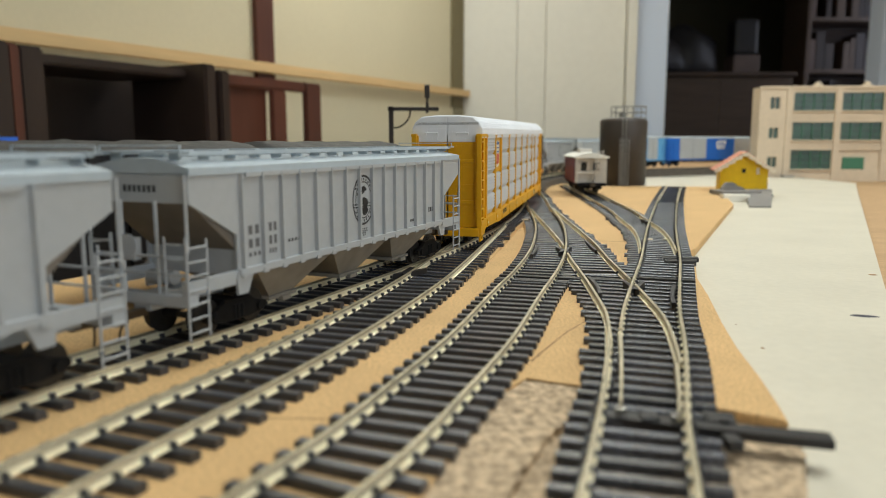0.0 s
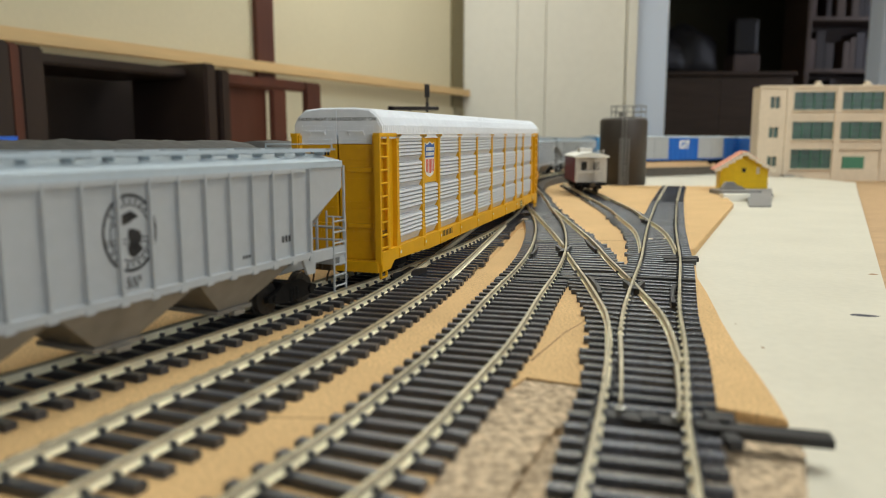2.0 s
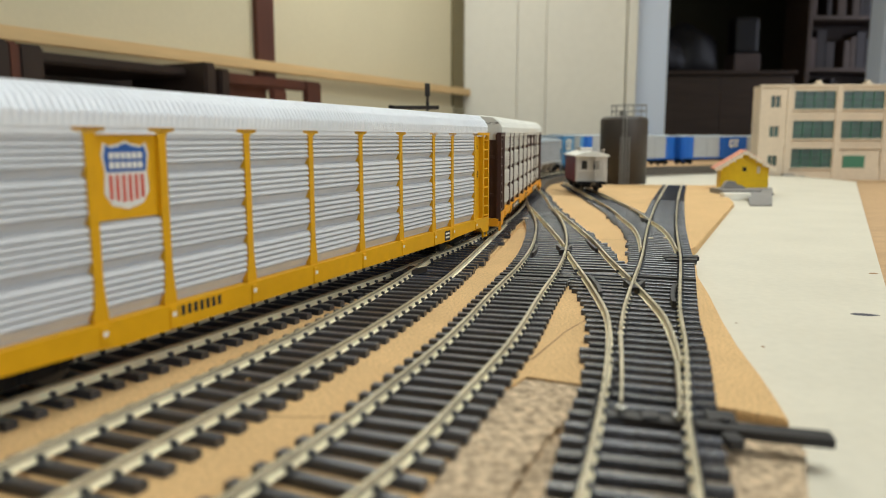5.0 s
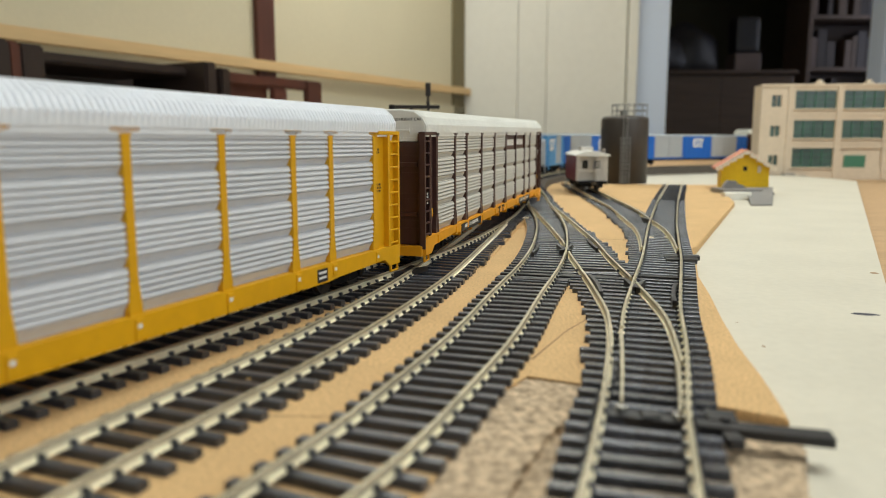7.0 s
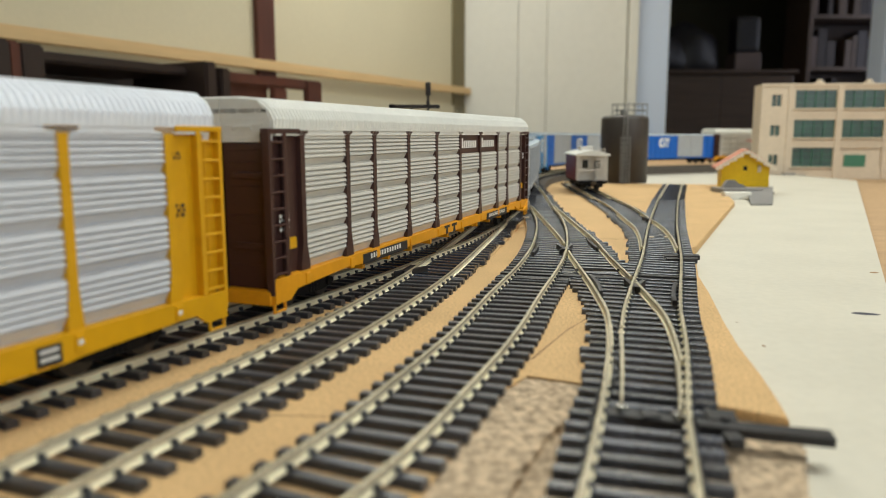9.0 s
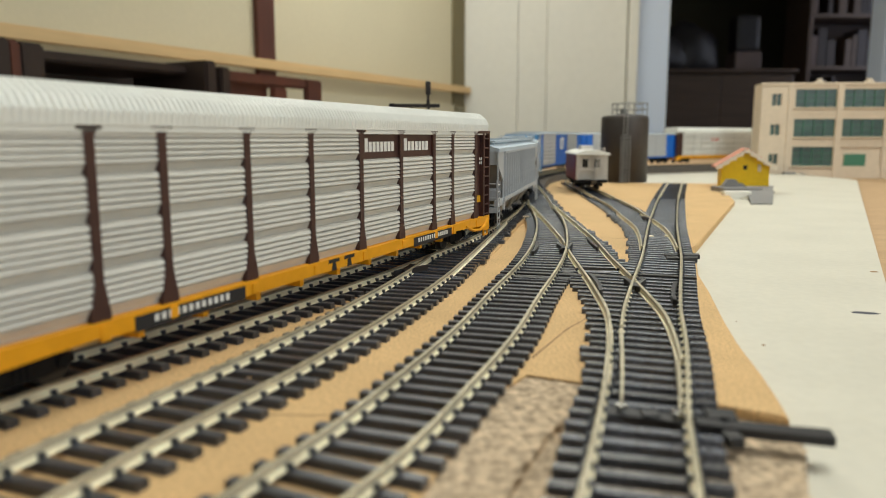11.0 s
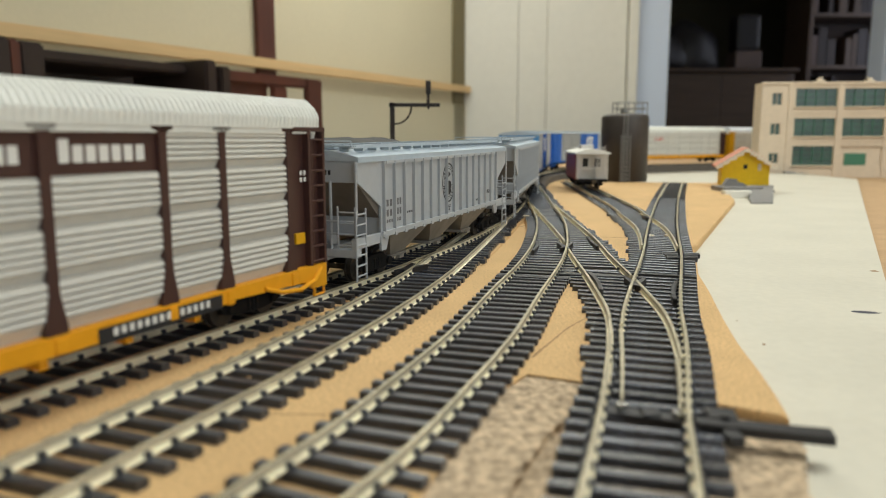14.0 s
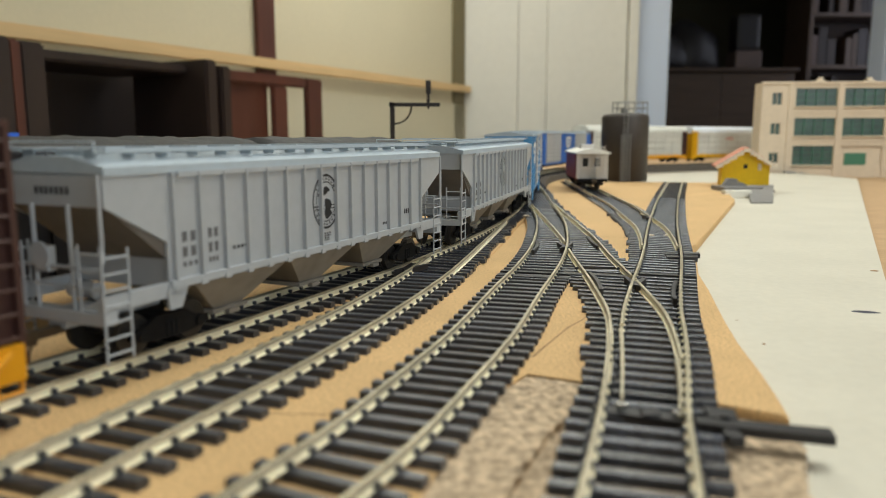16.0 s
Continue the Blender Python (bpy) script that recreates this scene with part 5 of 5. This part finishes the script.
def make_caboose():
    c = thing("caboose", "white model caboose with maroon end and black underframe, on a spur", "caboose")
    s = LINE_K.nearest(158, 778) + 58
    p, d = LINE_K.at(s), LINE_K.way(s)
    c.matrix_basis = pose(p[0] * K, p[1] * K, RAILTOP * K, 0, 0, math.degrees(math.atan2(d[1], d[0])))
    h, W = 48, 16.5
    bm = bmesh.new(); box(bm, -h, h, -W, W, 11, 38, 0.4)
    part("body", bm, CAB_WHITE, c)
    bm = bmesh.new()
    for y in (-W, W):
        for i in range(9):
            zz = 13 + i * 2.8
            box(bm, -h + 1, h - 1, min(y, y * 1.015), max(y, y * 1.015), zz, zz + 0.4)
    for i in range(9):
        box(bm, -h - 0.25, -h, -W + 0.5, W - 0.5, 13 + i * 2.8, 13.4 + i * 2.8)
    part("siding", bm, CAB_WHITE, c)
    bm = bmesh.new()
    box(bm, -h, h, W + 0.3, W + 1.0, 11, 38.2)
    part("side_panel", bm, MAROON, c, "maroon side panel")
    bm = bmesh.new()
    prism(bm, [(-W - 2, 37.5), (W + 2, 37.5), (W + 2, 39), (8, 42.5), (0, 43.2), (-8, 42.5), (-W - 2, 39)], -h - 9, h + 9, "x")
    part("roof", bm, ROOF_CREAM, c, "pale curved roof")
    bm = bmesh.new(); box(bm, -8, 16, -7, 7, 41, 47, 0.6)
    part("cupola", bm, CAB_WHITE, c)
    for y in (-6, 7):
        bm = bmesh.new(); box(bm, -h - 0.7, -h - 0.1, y - 3, y + 3, 24, 33, 0.2)
        part("end_window", bm, DARK_GLASS, c)
    bm = bmesh.new()
    for y in (-W + 1, -4, W - 1):
        tube(bm, [(-h - 8, y, 11), (-h - 8, y, 38)], 0.5)
    tube(bm, [(-h - 8, -W, 22), (-h - 8, W, 22)], 0.5)
    ladder(bm, -h - 8.6, -9, 11, 46, 6, 10, "y", 0.5)
    part("end_rail", bm, CAB_WHITE, c)
    bm = bmesh.new(); box(bm, -h - 9, h + 9, -W + 1, W - 1, 8, 11, 0.3); box(bm, -12, 12, -9, 9, 4, 8, 0.5)
    part("underframe", bm, TRUCK, c)
    coupler(c, -h - 8, -1)
    for x in (-h + 16, h - 16):
        make_truck(c, x)


def make_gondola(s, label):
    c = thing("hopper_wagon", label, "freight car", "parked cars")
    p, d = MAIN.at(s), MAIN.way(s)
    p = p + np.array([-d[1], d[0]]) * 62
    c.matrix_basis = pose(p[0] * K, p[1] * K, RAILTOP * K, 0, 0, math.degrees(math.atan2(d[1], d[0])))
    h, W = 72, 17
    bm = bmesh.new(); box(bm, -h, h, -W, W, 12, 50.5, 0.5)
    part("body", bm, BLACK, c)
    bm = bmesh.new(); box(bm, -0.8, 0.8, -0.6, 0.6, 12, 50)
    rib = mesh_of("rib", bm, BLACK)
    for y in (-W - 0.5, W + 0.5):
        for i in range(10):
            ob = new("rib", rib)
            ob.parent, ob.location = c, ((-h + 4 + i * (2 * h - 8) / 9) * K, y * K, 0)
    bm = bmesh.new()
    n, m = 40, 10
    grid = [[bm.verts.new(((-h + 2 + (2 * h - 4) * i / n) * K, (-W + 1.5 + (2 * W - 3) * j / m) * K,
                           (50.5 + (4.2 * math.sin(math.pi * j / m) * (0.85 + 0.15 * abs(math.sin(math.pi * 2 * i / n * 2))) + 0.8 * noise.noise(Vector((i * 0.7, j * 0.9, s)))) * (1 if 0 < i < n else 0)) * K))
             for j in range(m + 1)] for i in range(n + 1)]
    for i in range(n):
        for j in range(m):
            bm.faces.new((grid[i][j], grid[i + 1][j], grid[i + 1][j + 1], grid[i][j + 1])).smooth = True
    part("load", bm, COAL, c, "heaped dark load")
    for x in (-h + 18, h - 18):
        make_truck(c, x)
    for sg in (-1, 1):
        coupler(c, sg * (h - 2), sg)


def make_signal():
    g = thing("signal_bracket", "black model signal bracket post with arm and mast", "signal")
    y = 700
    g.location = (-49 * K, y * K, 0)
    bm = bmesh.new()
    box(bm, -2.2, 2.2, -2, 2, 0, 92, 0.3)
    box(bm, -5, 5, -5, 5, 0, 3, 0.4)
    part("post", bm, BLACK, g)
    bm = bmesh.new()
    box(bm, -3, 45, -2, 2, 88, 91.5, 0.3)
    pts = [(2 + 16 * math.sin(a), 0, 72 + 16 * (1 - math.cos(a))) for a in (math.pi / 2 * i / 8 for i in range(9))]
    tube(bm, pts, 0.9)
    part("arm", bm, BLACK, g)
    bm = bmesh.new()
    tube(bm, [(34, 0, 86), (34, 0, 112)], 1.2)
    box(bm, 31.6, 36.4, -2.5, 1.5, 100, 112, 0.6)
    box(bm, 32.4, 35.6, -2.2, 1.2, 90, 95, 0.4)
    part("mast", bm, BLACK, g)


def turnout_fittings():
    """Frogs, guard rails, tie bars and throw rods of the yard turnouts."""
    def guard(P, s0, s1, off, label="guard_rail"):
        bm = bmesh.new()
        n = max(3, int((s1 - s0) / 3))
        ring = []
        for i in range(n + 1):
            s = s0 + (s1 - s0) * i / n
            c, d = P.at(s), P.way(s)
            flare = 0.7 * (max(0, 1 - i * 3 / n) + max(0, 1 - (n - i) * 3 / n))
            nn = np.array([-d[1], d[0]])
            q = [c + nn * (off + math.copysign(-flare, off) + w) for w in (-0.7, 0.7)]
            ring.append([bm.verts.new((p[0] * K, p[1] * K, z * K)) for p, z in ((q[0], 1.9), (q[1], 1.9), (q[1], 4.3), (q[0], 4.3))])
        for a, b in zip(ring, ring[1:]):
            for j in range(4):
                bm.faces.new((a[j], a[(j + 1) % 4], b[(j + 1) % 4], b[j]))
        bm.faces.new(ring[0]); bm.faces.new(ring[-1])
        tagged(part("guard_rail", bm, BLACK), "black plastic turnout guard rail", "guard rail", "turnout guard rails")

    def frog(x, y, a, L):
        bm = bmesh.new()
        prism(bm, [(-L, -3.0), (-L * 0.4, -1.6), (L, -4.2), (L, -2.8), (0, 0), (L, 2.8), (L, 4.2), (-L * 0.4, 1.6), (-L, 3.0), (-L * 0.7, 0)], 1.9, 4.2, "z")
        ob = tagged(part("frog", bm, BLACK), "black plastic turnout frog", "turnout frog", "turnout frogs")
        ob.matrix_basis = pose(x * K, y * K, rise(y) * K if x < 100 else 0, 0, 0, a)
    frog(73.2, 274, 76, 9)
    frog(61.5, 366, 82, 10)
    frog(144, 510, 80, 9)
    frog(-14.5, 306, 66, 9)
    sd = LINE_D.nearest(78, 262)
    guard(LINE_D, sd - 17, sd + 17, -6.3)
    sx = LINE_X.nearest(66, 275)
    guard(LINE_X, sx - 17, sx + 17, 6.3)
    sc = LINE_C.nearest(53, 368)
    guard(LINE_C, sc - 17, sc + 17, 6.3)
    sx = LINE_X.nearest(73, 390)
    guard(LINE_X, sx - 22, sx + 16, -6.3)

    # throw rod at the near turnout: tie bar, pins, long black lever
    bm = bmesh.new()
    prism(bm, [(33, 144.6), (53, 136.8), (54.4, 141.2), (34.4, 149)], 0.4, 2.3, "z")
    rod = thing("turnout_throw_bar", "black plastic turnout throw bar with long end lever", "throw bar")
    part("tie_bar", bm, BLACK, rod)
    bm = bmesh.new()
    prism(bm, [(50, 141.6), (75.1, 134.9), (73.9, 130.4), (64, 133.2), (50.5, 137.4)], 0.9, 2.7, "z")
    prism(bm, [(53.5, 140.2), (54.6, 146.4), (60.2, 144.6), (58.8, 138.9)], 0.3, 2.9, "z")
    disc(bm, (56.6, 139.8, 2.9), "z", 1.0, 1.0, 12)
    box(bm, 54.2, 57.2, 131.2, 135.6, 0.2, 2.4, 0.4)
    part("lever", bm, BLACK, rod, "long black lever")
    for x, y in ((37.2, 145.9), (47.5, 141.5)):
        bm = bmesh.new()
        disc(bm, (x, y, 2.9), "z", 1.15, 1.4, 14)
        part("pin", bm, PIN, rod, "bright metal pin")
    bm = bmesh.new()
    box(bm, 40.6, 44.4, 141.5, 145.5, 1.9, 2.9, 0.4)
    part("centre_block", bm, BLACK, rod)
    bm = bmesh.new()
    prism(bm, [(108, 351.5), (109, 357.5), (126.3, 357.5), (125, 351.5)], 0.4, 2.4, "z")
    prism(bm, [(106, 341.5), (107, 347.5), (122.5, 347.5), (120.4, 341.5)], 0.4, 2.6, "z")
    tagged(part("turnout_throw_bar", bm, BLACK), "short black turnout throw bar end", "throw bar")
    # broad end ties where turnout blocks meet plain track
    for P, px, py, a, b in ((LINE_C, 45, 292, -15, 15), (LINE_C, 47.5, 303, -44, 15), (LINE_D, 100, 296, -15, 15), (LINE_C, 66, 402, -24, 15)):
        s0 = P.nearest(px, py)
        c, d = P.at(s0), P.way(s0)
        bm = bmesh.new(); box(bm, -1.9, 1.9, a, b, 0.1, 2.35, 0.3)
        ob = tagged(part("end_tie", bm, BLACK), "broad black plastic end tie of a turnout", "tie", "turnout end ties", "structure")
        ob.matrix_basis = pose(c[0] * K, c[1] * K, rise(c[1]) * K if P is LINE_C else 0, 0, 0, math.degrees(math.atan2(d[1], d[0])))
    # small bright screw heads between the rails of the siding
    for x, y in ((-46.4, 166.5), (-42.4, 194.1)):
        bm = bmesh.new(); disc(bm, (x, y, 2.1), "z", 0.75, 0.8, 12)
        tagged(part("track_nail", bm, PIN), "small bright track nail in a tie", "nail", "track nails")
    # pale stretcher bars of the two far turnouts
    for (xa, ya), (xb, yb) in (((55.4, 510.6), (69.7, 507.0)), ((118.3, 423.3), (133.8, 423.3))):
        bm = bmesh.new()
        z = 2.0 + (rise(ya) if xa < 100 else 0)
        box(bm, xa, xa + 4.5, ya - 1.2, ya + 1.2, z, z + 0.7, 0.2)
        box(bm, xb - 4.5, xb, yb - 1.2, yb + 1.2, z, z + 0.7, 0.2)
        tagged(part("stretcher_bar", bm, TRIM_CREAM), "pale stretcher bar ends between turnout blades", "stretcher bar", "turnout stretcher bars")
    # switch blades of the near turnout: one open, one closed against its stock rail
    s0 = LINE_D.nearest(57.6, 203)
    c, d = LINE_D.at(s0), LINE_D.way(s0)
    n = np.array([-d[1], d[0]])
    for tip, end, w0, label in ((np.array([37.4, 147.0]), c + n * 8.8, 0.3, "thin nickel switch blade rail, standing open"),
                                (np.array((48.0, 141.6)), np.array((58.1, 175.2)), 0.3, "thin nickel switch blade rail, closed")):
        bm = bmesh.new()
        ring = []
        for i in range(13):
            k = i / 12
            q = tip * (1 - k) + end * k + np.array([0.9, -0.2]) * math.sin(math.pi * k) * 0.3
            w = w0 + 0.25 * k
            ring.append([bm.verts.new(((q[0] + n[0] * a) * K, (q[1] + n[1] * a) * K, z * K)) for a, z in ((-w, 1.9), (w, 1.9), (w, 4.3), (-w, 4.3))])
        for a, b in zip(ring, ring[1:]):
            for j in range(4):
                bm.faces.new((a[j], a[(j + 1) % 4], b[(j + 1) % 4], b[j]))
        bm.faces.new(ring[0]); bm.faces.new(ring[-1])
        tagged(part("switch_blade", bm, RAIL_HEAD), label, "switch blade", "switch blades")


def board_marks():
    def spot(x, y, rx, ry, mat, turn, label):
        bm = bmesh.new()
        pts = [(math.cos(a) * rx * random.uniform(0.8, 1.15), math.sin(a) * ry * random.uniform(0.8, 1.15)) for a in (2 * math.pi * i / 14 for i in range(14))]
        prism(bm, pts, -0.1, 0.08, "z")
        ob = tagged(part("mark", bm, mat), label, "mark", kind="structure")
        ob.matrix_basis = pose(x * K, y * K, -4.0 * K, 0, 0, turn)
    x, y = 153.1, 258.5; spot(x, y, 4.6, 1.9, SCUFF, -18, "dark pencil scuff on the board")
    x, y = 98.0, 216.6; spot(x, y, 0.5, 0.9, SPOT, 0, "small brown stain")
    x, y = 204.8, 341.8; spot(x, y, 2.2, 1.6, SPOT, 20, "brown knot stain at the board's edge")
    x, y = 101.4, 246.0; spot(x, y, 0.4, 0.3, SPOT, 0, "tiny brown speck")


def build_objects():
    make_tank(250, 1022, 0)
    make_shed(357, 868, -4, -15)
    make_building(577, 1350, -12)
    make_caboose()
    for s in (500, 648, 796):
        make_gondola(s, "black parked hopper wagon with heaped dark load")
    make_signal()
    turnout_fittings()
    board_marks()
    bm = bmesh.new()
    wall_box(bm, 2.40, 2.56, 0.36, 0.55, 0.04, 0.066, 0.008)
    tagged(part("storage_bin", bm, BLUE_BIN), "bright blue plastic bin lid on the shelf", "bin")


build_decks()
build_room()
train()
build_objects()
build_tracks()
motions()
